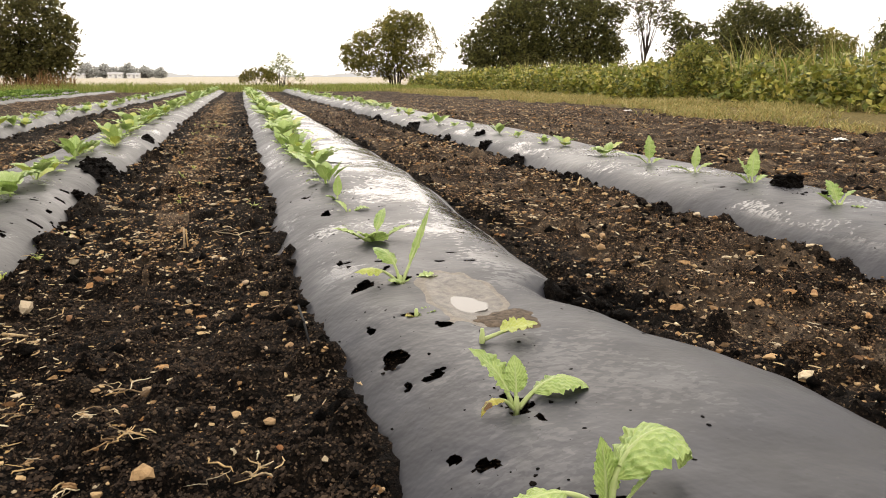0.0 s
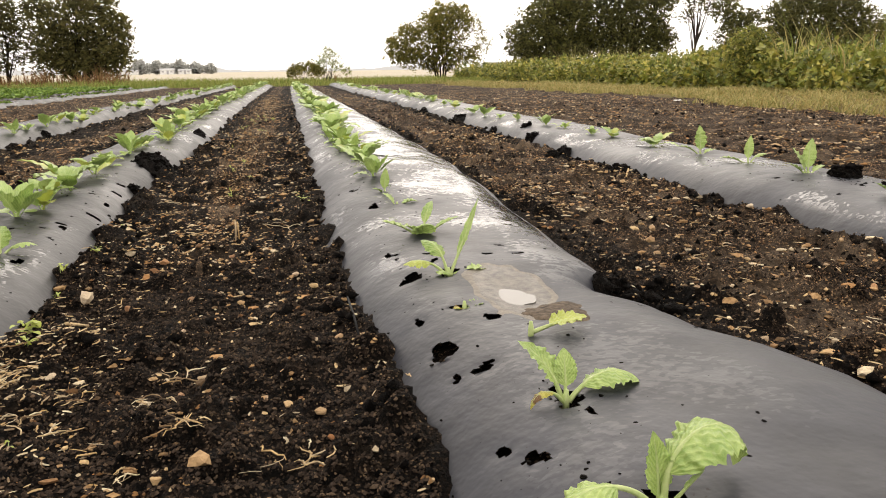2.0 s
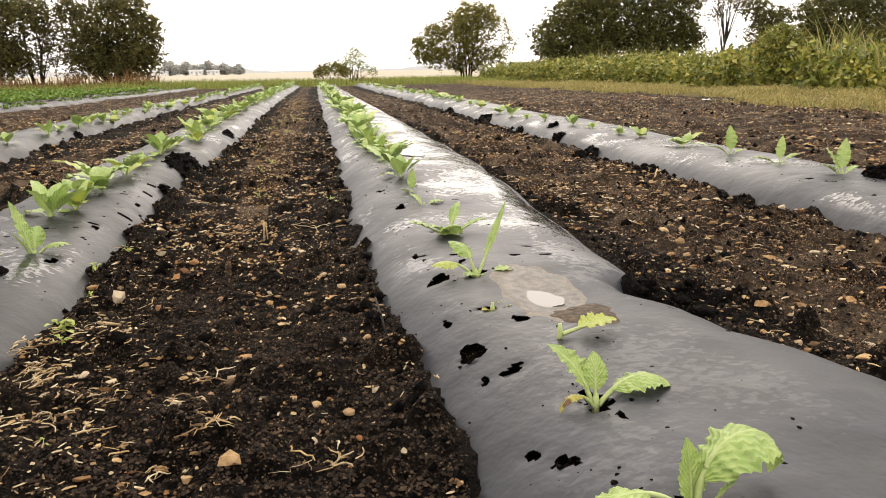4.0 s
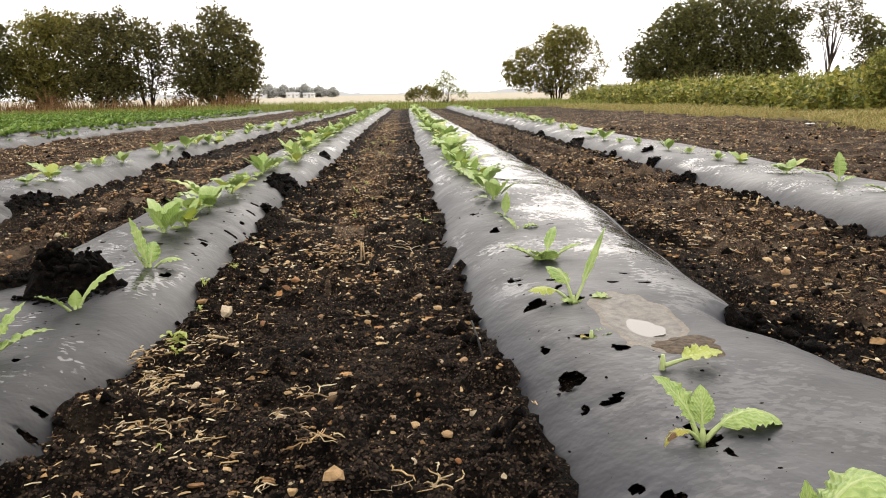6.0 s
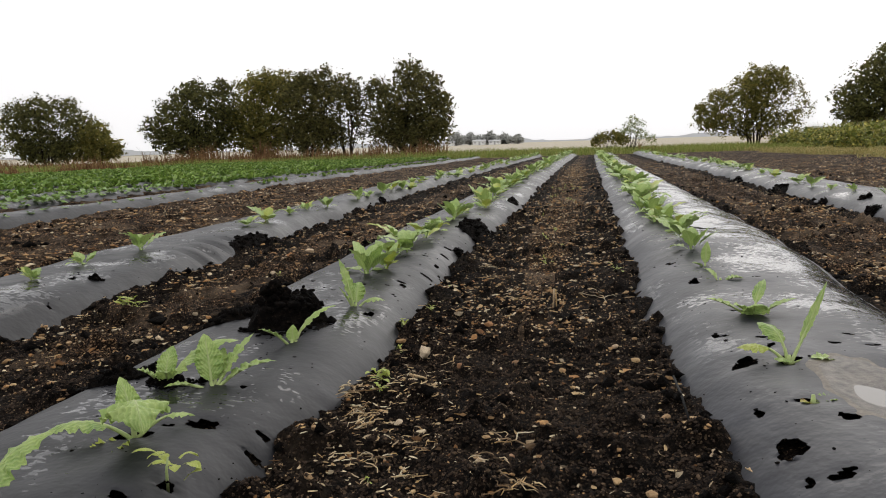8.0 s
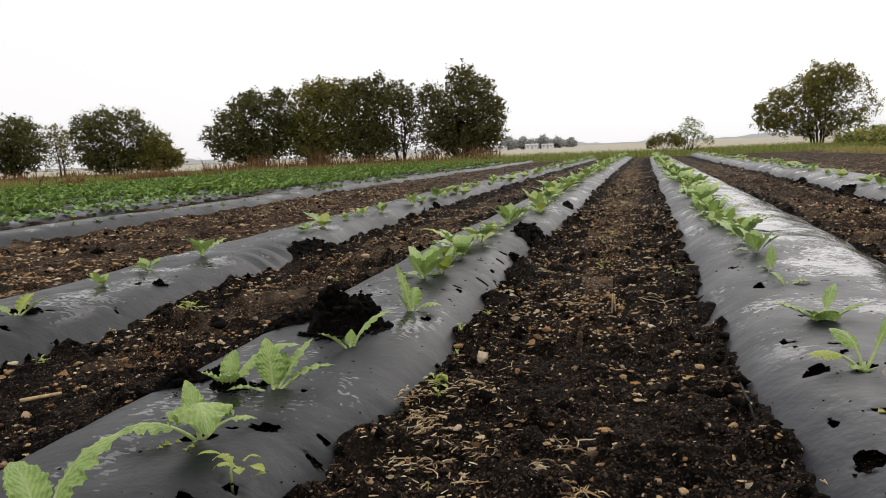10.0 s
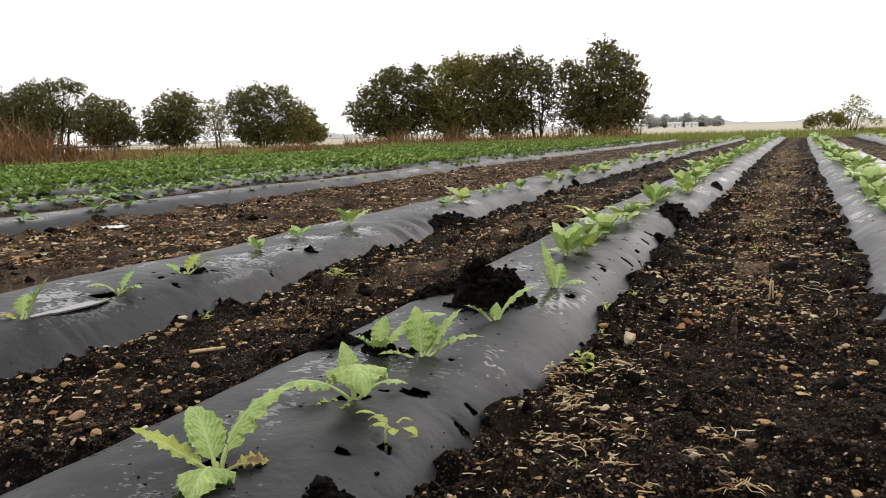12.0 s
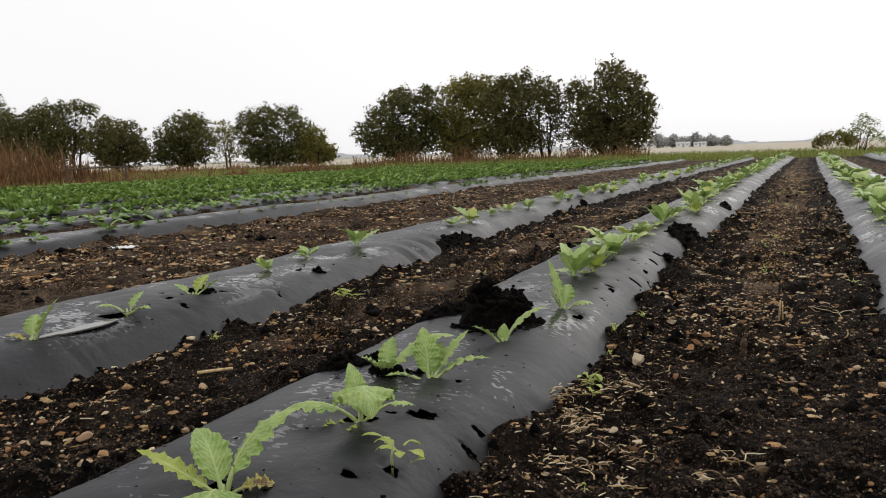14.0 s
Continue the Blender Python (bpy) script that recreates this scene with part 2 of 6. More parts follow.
    t.links.new(mixed(t, ramp(t, noise_of(t, 1.7, 4, 0.6), [(0.35, (0.38, 0.38, 0.38)), (0.65, (0.52, 0.52, 0.52))]), (0.08, 0.08, 0.08), wet), b.inputs["Roughness"])
    t.links.new(mixed(t, (0.37, 0.37, 0.37), (0.75, 0.75, 0.75), wet), b.inputs["Specular IOR Level"])
    b.inputs["IOR"].default_value = 1.45
    bumped(t, b, [(noise_of(t, 5.5, 4, 0.6), 0.32, 0.02), (noise_of(t, 22, 3), 0.14, 0.008), (wet, 0.10, 0.002), (noise_of(t, 140, 2), 0.06, 0.002)])
    return m


FILM = film_material()


def seedling_material(name, deep, light, vein, old=0.0):
    """A wrinkled brassica blade: pale ribs from the midrib, shade varying from leaf to leaf."""
    m, t, b, out = nodes_of(name)
    uv = t.nodes.new("ShaderNodeUVMap")
    sep = t.nodes.new("ShaderNodeSeparateXYZ")
    t.links.new(uv.outputs["UV"], sep.inputs["Vector"])

    def calc(op, a, c=None, d=None):
        n = t.nodes.new("ShaderNodeMath")
        n.operation = op
        for i, v in enumerate((a, c, d)):
            if v is None:
                continue
            if isinstance(v, (int, float)):
                n.inputs[i].default_value = v
            else:
                t.links.new(v, n.inputs[i])
        return n.outputs["Value"]

    side = calc("ABSOLUTE", calc("SUBTRACT", sep.outputs["Y"], 0.5))
    rib = calc("SUBTRACT", 1.0, calc("MULTIPLY", side, 22.0))
    wave = calc("SINE", calc("MULTIPLY", calc("ADD", calc("SUBTRACT", sep.outputs["X"], calc("MULTIPLY", side, 0.6)), calc("MULTIPLY", noise_of(t, 45, 3), 0.09)), 70.0))
    ribs = calc("MULTIPLY", calc("SUBTRACT", wave, 0.90), 6.0)
    lines = calc("MAXIMUM", rib, ribs)
    info = t.nodes.new("ShaderNodeObjectInfo")
    fold = calc("MULTIPLY_ADD", wave, 0.5, 0.5)
    # a little shading of the folds in the colour: valleys deeper, ridges paler
    blade = mixed(t, ramp(t, mixed(t, fold, mixed(t, noise_of(t, 18, 3, 0.6), noise_of(t, 90, 4, 0.7), 0.4), 0.9), [(0.32, deep), (0.68, light)]), light, calc("MULTIPLY", info.outputs["Random"], 0.3))
    if old:
        blade = mixed(t, blade, (0.16, 0.075, 0.02), ramp(t, noise_of(t, 30, 3), [(0.5, (0, 0, 0)), (0.62, (1, 1, 1))]))
    c = mixed(t, blade, vein, ramp(t, lines, [(0.0, (0, 0, 0)), (0.9, (0.26, 0.26, 0.26))]))
    t.links.new(c, b.inputs["Base Color"])
    b.inputs["Roughness"].default_value, b.inputs["Specular IOR Level"].default_value = 0.30, 0.6
    bumped(t, b, [(fold, 0.4, 0.005), (noise_of(t, 130, 4, 0.65), 0.6, 0.005)])
    tr, mx = t.nodes.new("ShaderNodeBsdfTranslucent"), add(t, "ShaderNodeMixShader", Fac=0.22)
    t.links.new(c, tr.inputs["Color"])
    t.links.new(b.outputs["BSDF"], mx.inputs[1])
    t.links.new(tr.outputs["BSDF"], mx.inputs[2])
    t.links.new(mx.outputs["Shader"], out.inputs["Surface"])
    return m


LEAF = seedling_material("seedling_leaf", (0.14, 0.28, 0.042), (0.50, 0.62, 0.20), (0.74, 0.80, 0.45))
LEAF_CROP = seedling_material("dark_crop_leaf", (0.10, 0.20, 0.03), (0.28, 0.43, 0.09), (0.40, 0.52, 0.18))
LEAF_OLD = seedling_material("yellowed_leaf", (0.42, 0.38, 0.06), (0.55, 0.48, 0.09), (0.55, 0.50, 0.15), 1.0)
LEAF_YELLOW = seedling_material("yellow_green_leaf", (0.34, 0.42, 0.06), (0.48, 0.53, 0.10), (0.58, 0.60, 0.2))


def plain_material(name, a, b_, rough=0.6, spec=0.4, scale=20.0, metal=0.0):
    m, t, b, _ = nodes_of(name)
    t.links.new(ramp(t, noise_of(t, scale, 5), [(0.3, a), (0.7, b_)]), b.inputs["Base Color"])
    b.inputs["Roughness"].default_value, b.inputs["Specular IOR Level"].default_value, b.inputs["Metallic"].default_value = rough, spec, metal
    bumped(t, b, [(noise_of(t, scale * 3, 4), 0.4, 0.004)])
    return m


STEM = plain_material("pale_green_stem", (0.32, 0.42, 0.14), (0.46, 0.52, 0.24), 0.45, 0.4, 60)
MUD = plain_material("wet_silt", (0.025, 0.021, 0.017), (0.17, 0.148, 0.122), 0.45, 0.35, 38)
SILT_EDGE = plain_material("pale_dried_silt", (0.10, 0.088, 0.072), (0.22, 0.19, 0.155), 0.6, 0.3, 60)
SILT_SOIL = plain_material("silty_soil", (0.014, 0.010, 0.007), (0.16, 0.12, 0.085), 0.8, 0.15, 55)
STICK = plain_material("black_drip_tube", (0.006, 0.006, 0.006), (0.014, 0.014, 0.014), 0.7, 0.15, 40)
WHITE = plain_material("white_painted_metal", (0.70, 0.70, 0.70), (0.80, 0.80, 0.79), 0.5, 0.4, 2)
PAPER = plain_material("white_scrap", (0.7, 0.7, 0.68), (0.82, 0.82, 0.8), 0.7, 0.3, 30)
ROOF = plain_material("grey_roof_sheet", (0.34, 0.34, 0.35), (0.42, 0.42, 0.43), 0.5, 0.4, 2)
POST = plain_material("weathered_post", (0.07, 0.052, 0.04), (0.15, 0.12, 0.095), 0.9, 0.2, 30)


def stone_material(name, colors):
    m, t, b, _ = nodes_of(name)
    info = t.nodes.new("ShaderNodeObjectInfo")
    c = ramp(t, info.outputs["Random"], [(i / (len(colors) - 1), k) for i, k in enumerate(colors)])
    t.links.new(mixed(t, c, (0.06, 0.04, 0.025), ramp(t, noise_of(t, 60, 5), [(0.5, (0, 0, 0)), (0.8, (1, 1, 1))])), b.inputs["Base Color"])
    b.inputs["Roughness"].default_value, b.inputs["Specular IOR Level"].default_value = 0.8, 0.25
    bumped(t, b, [(noise_of(t, 90, 5), 0.6, 0.004)])
    return m


STONE = stone_material("field_stone", [(0.42, 0.24, 0.11), (0.52, 0.36, 0.20), (0.36, 0.15, 0.055), (0.66, 0.54, 0.38), (0.48, 0.28, 0.13), (0.60, 0.42, 0.22)])


def water_material():
    m, t, b, _ = nodes_of("muddy_water")
    b.inputs["Base Color"].default_value = (0.13, 0.122, 0.11, 1)
    b.inputs["Roughness"].default_value, b.inputs["IOR"].default_value = 0.03, 1.33
    bumped(t, b, [(noise_of(t, 40, 2), 0.03, 0.002)])
    return m


WATER = water_material()


# ---- shape helpers ----
def hash01(ix, iy, seed):
    n = (ix.astype(np.int64) * 374761393 + iy.astype(np.int64) * 668265263 + seed * 1442695041) & 0x7FFFFFFF
    n = ((n ^ (n >> 13)) * 1274126177) & 0x7FFFFFFF
    n = ((n ^ (n >> 16)) * 2246822519) & 0x7FFFFFFF
    return (n ^ (n >> 15)).astype(float) / 0x7FFFFFFF % 1.0


def vnoise(x, y, scale, seed):
    """Smooth value noise from 0 to 1, with cells of 1/scale metres."""
    x, y = np.asarray(x, float) * scale, np.asarray(y, float) * scale
    ix, iy = np.floor(x), np.floor(y)
    fx, fy = x - ix, y - iy
    fx, fy = fx * fx * (3 - 2 * fx), fy * fy * (3 - 2 * fy)
    a, b = hash01(ix, iy, seed), hash01(ix + 1, iy, seed)
    c, d = hash01(ix, iy + 1, seed), hash01(ix + 1, iy + 1, seed)
    return (a + (b - a) * fx) * (1 - fy) + (c + (d - c) * fx) * fy


def fbm(x, y, scale, seed, octaves=4):
    total, amp, size = 0.0, 1.0, 0.0
    for k in range(octaves):
        total = total + amp * vnoise(x + 3.7 * k, y - 1.9 * k, scale * 2**k, seed + k)
        size, amp = size + amp, amp * 0.55
    return total / size


def smooth(a, b, v):
    s = np.clip((np.asarray(v, float) - a) / (b - a), 0, 1)
    return s * s * (3 - 2 * s)


def mesh_from(name, verts, faces, materials, smooth_shade=False, index=None, uvs=None):
    """A mesh from arrays; faces: an array of triangles or quads, or a list of such arrays."""
    me = bpy.data.meshes.new(name)
    verts = np.asarray(verts, np.float32)
    groups = [np.asarray(f, np.int32) for f in (faces if isinstance(faces, list) else [faces])]
    groups = [g for g in groups if len(g)]
    sizes = np.concatenate([np.full(len(g), g.shape[1], np.int32) for g in groups])
    loops = np.concatenate([g.ravel() for g in groups])
    me.vertices.add(len(verts))
    me.vertices.foreach_set("co", verts.ravel())
    me.loops.add(len(loops))
    me.loops.foreach_set("vertex_index", loops)
    me.polygons.add(len(sizes))
    me.polygons.foreach_set("loop_start", np.r_[0, np.cumsum(sizes)[:-1]].astype(np.int32))
    if uvs is not None:
        layer = me.uv_layers.new(name="UVMap")
        layer.data.foreach_set("uv", np.asarray(uvs, np.float32)[loops].ravel())
    for m in materials if isinstance(materials, (list, tuple)) else [materials]:
        me.materials.append(m)
    if index is not None:
        me.polygons.foreach_set("material_index", np.asarray(index, np.int32))
    me.polygons.foreach_set("use_smooth", np.full(len(sizes), smooth_shade, bool))
    me.update(calc_edges=True)
    me.validate()
    return me


def part(name, mesh, parent, label=""):
    ob = new(name, mesh)
    ob.parent = parent
    return tagged(ob, label=label)


class Heap:
    """Collects small pieces into one set of arrays."""

    def __init__(self):
        self.v, self.f, self.n = [], {}, 0

    def put(self, verts, faces):
        faces = np.asarray(faces, np.int64)
        self.v.append(np.asarray(verts, float).reshape(-1, 3))
        self.f.setdefault(faces.shape[-1], []).append(faces.reshape(-1, faces.shape[-1]) + self.n)
        self.n += len(self.v[-1])

    def mesh(self, name, material, smooth_shade=False):
        return mesh_from(name, np.concatenate(self.v), [np.concatenate(g) for g in self.f.values()], material, smooth_shade)


def tube(points, radii, sides=6):
    """A tapered tube along points, with closed ends."""
    points, radii = np.asarray(points, float), np.asarray(radii, float)
    along = np.gradient(points, axis=0)
    along /= np.linalg.norm(along, axis=1)[:, None] + 1e-9
    side = np.cross(along, np.where(np.abs(along[:, 2:]) > 0.9, [[1.0, 0, 0]], [[0, 0, 1.0]]))
    side /= np.linalg.norm(side, axis=1)[:, None] + 1e-9
    up = np.cross(side, along)
    ang = np.arange(sides) * 2 * np.pi / sides
    ring = (np.cos(ang)[None, :, None] * side[:, None] + np.sin(ang)[None, :, None] * up[:, None]) * radii[:, None, None] + points[:, None]
    v = ring.reshape(-1, 3)
    k, n = np.arange(sides), len(points)
    q = [np.stack([i * sides + k, i * sides + (k + 1) % sides, (i + 1) * sides + (k + 1) % sides, (i + 1) * sides + k], 1) for i in range(n - 1)]
    v = np.concatenate([v, points[[0]], points[[-1]]])
    t = [np.stack([(k + 1) % sides, k, np.full(sides, n * sides)], 1), np.stack([(n - 1) * sides + k, (n - 1) * sides + (k + 1) % sides, np.full(sides, n * sides + 1)], 1)]
    return v, np.concatenate(q), np.concatenate(t)


def leaf_cards(rng, centres, size, spread=0.35, droop=0.25, aspect=0.55):
    """Folded, pointed leaves about the given centres: (n, 3) places, n sizes."""
    n = len(centres)
    way = rng.normal(size=(n, 3))
    way[:, 2] = way[:, 2] * 0.6 - droop
    way /= np.linalg.norm(way, axis=1)[:, None]
    side = np.cross(way, rng.normal(size=(n, 3)))
    side /= np.linalg.norm(side, axis=1)[:, None]
    up = np.cross(side, way)
    s = (np.asarray(size) * (1 + spread * rng.normal(size=n)).clip(0.4, 2))[:, None]
    b, tip = centres - way * s * 0.5, centres + way * s * 0.5
    left = centres + (side * aspect * 0.5 + up * 0.16 - way * 0.06) * s
    right = centres + (-side * aspect * 0.5 + up * 0.16 - way * 0.06) * s
    v = np.stack([b, left, tip, right], 1).reshape(-1, 3)
    k = np.arange(n)[:, None] * 4
    return v, np.concatenate([k + [0, 1, 2], k + [0, 2, 3]])


def blades(rng, x, y, z, height, width=0.006, lean=0.35):
    """Bent grass blades standing at x, y, z."""
    n = len(x)
    ang = rng.uniform(0, 2 * np.pi, n)
    h = height * rng.uniform(0.5, 1.25, n)
    out = np.stack([np.cos(ang), np.sin(ang), np.zeros(n)], 1) * (h * lean * rng.uniform(0.2, 1.8, n))[:, None]
    face = ang + rng.uniform(0.5, 2.6, n)
    side = np.stack([np.cos(face), np.sin(face), np.zeros(n)], 1) * width
    foot = np.stack([x, y, z], 1)
    up = np.array([0, 0, 1.0])
    mid = foot + out * 0.35 + up * (h * 0.6)[:, None]
    tip = foot + out + up * (h * rng.uniform(0.8, 1.0, n))[:, None]
    v = np.stack([foot - side, foot + side, mid + side * 0.8, mid - side * 0.8, tip], 1).reshape(-1, 3)
    k = np.arange(n)[:, None] * 5
    return v, k + [0, 1, 2, 3], k + [3, 2, 4]


def ico():
    bm = bmesh.new()
    bmesh.ops.create_icosphere(bm, subdivisions=1, radius=1.0)
    v, f = np.array([p.co[:] for p in bm.verts]), np.array([[q.index for q in p.verts] for p in bm.faces])
    bm.free()
    return v, f


ICO_V, ICO_F = ico()
OCT_V = np.array([(1, 0, 0), (0, 1, 0), (-1, 0, 0), (0, -1, 0), (0, 0, 1), (0, 0, -1.0)])
OCT_F = np.array([(0, 1, 4), (1, 2, 4), (2, 3, 4), (3, 0, 4), (1, 0, 5), (2, 1, 5), (3, 2, 5), (0, 3, 5)])


def lumps(rng, centres, radius, flat=0.7, rough=0.3, form=None):
    """Angular lumps: many small, uneven pebbles or clods in one go."""
    n = len(centres)
    fv, ff = form or (ICO_V, ICO_F)
    shape = fv[None] * (1 + rough * rng.uniform(-1, 1, (n, len(fv), 1)))
    shape = shape * (radius[:, None, None] * np.stack([rng.uniform(0.55, 1.45, n), rng.uniform(0.55, 1.45, n), np.full(n, flat)], 1)[:, None])
    a = rng.uniform(0, 2 * np.pi, n)[:, None]
    c, s = np.cos(a), np.sin(a)
    shape = np.stack([shape[..., 0] * c - shape[..., 1] * s, shape[..., 0] * s + shape[..., 1] * c, shape[..., 2]], -1)
    v = (shape + centres[:, None]).reshape(-1, 3)
    return v, (ff[None] + (np.arange(n) * len(fv))[:, None, None]).reshape(-1, 3)


def straws(rng, x, y, z, length, width):
    """Curved three-sided bits of dry stalk lying on the ground."""
    n = len(x)
    a = rng.uniform(0, 2 * np.pi, n)
    bend = rng.normal(0, 0.5, n)
    lift = np.abs(rng.normal(0, 0.12, n)) * length
    v = []
    for k, u in enumerate((-0.5, -0.17, 0.17, 0.5)):
        th = a + bend * u
        cx, cy = x + np.cos(th) * u * length, y + np.sin(th) * u * length
        cz = z + width * 0.5 + lift * (u + 0.5) * (1 if k else 0.5)
        w = width * (0.6 if k in (0, 3) else 1.0)
        px, py = -np.sin(th) * w * 0.5, np.cos(th) * w * 0.5
        v += [np.stack([cx + px, cy + py, cz], 1), np.stack([cx - px, cy - py, cz], 1), np.stack([cx, cy, cz + w * 0.7], 1)]
    v = np.stack(v, 1).reshape(-1, 3)
    q = []
    for k in range(3):
        for i in range(3):
            j = (i + 1) % 3
            q.append([3 * k + i, 3 * k + j, 3 * k + 3 + j, 3 * k + 3 + i])
    base = (np.arange(n) * 12)[:, None, None]
    return v, (np.array(q)[None] + base).reshape(-1, 4), (np.array([[2, 1, 0], [9, 10, 11]])[None] + base).reshape(-1, 3)


# ---- the lie of the land ----
FIELD_END = 41.0


def drift(y):
    return 0.22 * (np.clip(y, 0, 45) / 32) ** 2


def land(y):
    y = np.asarray(y, float)
    return -0.15 * smooth(8, 42, y) - np.clip(y - 42, 0, 560) * 0.0024


class Bed:
    """A raised bed: its edges as short tables of y and x, height and ends."""

    def __init__(self, left, right, top, y0=-9.0, y1=FIELD_END, seed=1, dents=(), steep=4.6):
        self.left, self.right, self.top, self.y0, self.y1, self.seed, self.dents, self.steep = left, right, top, y0, y1, seed, dents, steep

    def edges(self, y):
        d = drift(y) + 0.03 * (vnoise(y, y * 0, 1.7, self.seed) - 0.5)
        return np.interp(y, *self.left) + d, np.interp(y, *self.right) + d

    def across(self, x, y):
        a, b = self.edges(y)
        return (x - a) / (b - a)

    def height(self, x, y):
        """The film's height: a rounded top, gathered and dented along its length."""
        u = self.across(x, y)
        s = np.abs(2 * u - 1)
        z = self.top * (1 - np.clip(s, 0, 1) ** self.steep) * (0.88 + 0.24 * vnoise(x * 0, y, 0.9, self.seed + 3))
        z = z - 0.35 * np.clip(s - 1, 0, 1)
        z = z + 0.018 * (fbm(x, y, 4.5, self.seed + 5, 3) - 0.5) * np.clip(1.3 - s, 0, 1)
        z = z + 0.005 * (vnoise(x * 0.6, y, 14.0, self.seed + 9) - 0.5) * smooth(0.5, 0.95, s)
        for dx, dy, rx, ry, depth in self.dents:
            z = z - depth * np.exp(-(((x - dx) / rx) ** 2 + ((y - dy) / ry) ** 2))
        return z + land(y)


BEDS = {
    "A": Bed(([0, 1.1, 1.7, 2.2, 4, 10], [0.27, 0.27, 0.24, 0.20, 0.20, 0.22]), ([0, 1.25, 1.42, 1.55, 1.74, 1.88, 2.02, 2.12, 2.6, 3.7, 5, 7, 17], [1.31, 1.28, 1.22, 1.13, 1.09, 0.99, 0.97, 1.07, 1.08, 1.17, 1.24, 1.26, 1.26]), 0.135, seed=11, steep=3.4, dents=((0.645, 1.83, 0.13, 0.17, 0.022), (0.74, 5.25, 0.14, 0.26, 0.02))),
    "B": Bed(([0, 60], [-1.53, -1.53]), ([1.0, 1.45, 1.9, 2.4, 3.5, 4.6, 5.4, 8.3, 12], [-0.76, -0.78, -0.72, -0.73, -0.77, -0.80, -0.78, -0.70, -0.68]), 0.125, seed=23),
    "C": Bed(([0, 60], [-3.28, -3.28]), ([0, 4.4, 5.2, 6.7, 12], [-2.35, -2.35, -2.39, -2.51, -2.51]), 0.13, seed=37, dents=((-2.42, 4.25, 0.12, 0.030, 0.03), (-2.44, 4.42, 0.10, 0.028, 0.025), (-2.47, 4.62, 0.12, 0.035, 0.03), (-2.45, 4.85, 0.12, 0.03, 0.03), (-2.40, 1.72, 0.07, 0.012, 0.008), (-2.40, 1.77, 0.07, 0.012, 0.008), (-2.40, 1.82, 0.07, 0.012, 0.008))),
    "D": Bed(([0, 60], [-6.62, -6.62]), ([0, 60], [-5.86, -5.86]), 0.12, seed=41),
    "E": Bed(([0, 60], [3.22, 3.22]), ([0, 60], [2.25, 2.25]), 0.14, seed=53),
    "F1": Bed(([0, 60], [-8.35, -8.35]), ([0, 60], [-7.55, -7.55]), 0.11, y0=1.5, y1=41, seed=61),
    "F2": Bed(([0, 60], [-10.1, -10.1]), ([0, 60], [-9.3, -9.3]), 0.11, y0=2.5, y1=41, seed=67),
    "F3": Bed(([0, 60], [-11.85, -11.85]), ([0, 60], [-11.05, -11.05]), 0.11, y0=4, y1=41, seed=71),
    "F4": Bed(([0, 60], [-13.6, -13.6]), ([0, 60], [-12.8, -12.8]), 0.11, y0=6, y1=41, seed=73),
}
for k in range(5):
    BEDS[f"F{k + 5}"] = Bed(([0, 60], [-15.35 - 1.75 * k] * 2), ([0, 60], [-14.55 - 1.75 * k] * 2), 0.11, y0=7.5 + 1.5 * k, y1=42, seed=75 + k)
BEDS["E"].left, BEDS["E"].right = BEDS["E"].right, BEDS["E"].left

# earth thrown up on the film: x, y, half-widths, height over the film
SPILLS = [
    (-1.12, 2.50, 0.15, 0.13, 0.12), (-1.08, 2.38, 0.17, 0.12, 0.012), (-1.36, 2.58, 0.16, 0.13, 0.03), (-1.34, 1.84, 0.16, 0.09, 0.035), (-1.20, 1.78, 0.17, 0.06, 0.010), (-0.83, 1.02, 0.075, 0.05, 0.025), (-0.83, 5.45, 0.15, 0.30, 0.05), (-0.80, 4.55, 0.05, 0.10, 0.02),
    (1.08, 2.0, 0.16, 0.13, 0.07), (2.22, 5.75, 0.09, 0.15, 0.04), (2.28, 6.65, 0.07, 0.10, 0.03), (2.42, 7.2, 0.06, 0.07, 0.03), (2.24, 7.9, 0.08, 0.14, 0.04), (2.22, 4.65, 0.07, 0.14, 0.035),
    (2.85, 3.28, 0.09, 0.08, 0.05), (2.80, 3.02, 0.15, 0.06, 0.006), (2.28, 9.7, 0.10, 0.3, 0.04), (-2.45, 5.05, 0.08, 0.30, 0.03), (-2.60, 2.55, 0.07, 0.06, 0.03), (-2.52, 3.35, 0.05, 0.04, 0.02),
    (-2.50, 9.0, 0.08, 0.14, 0.03), (-0.80, 8.0, 0.07, 0.2, 0.03), (2.24, 12.1, 0.10, 0.3, 0.04),
]


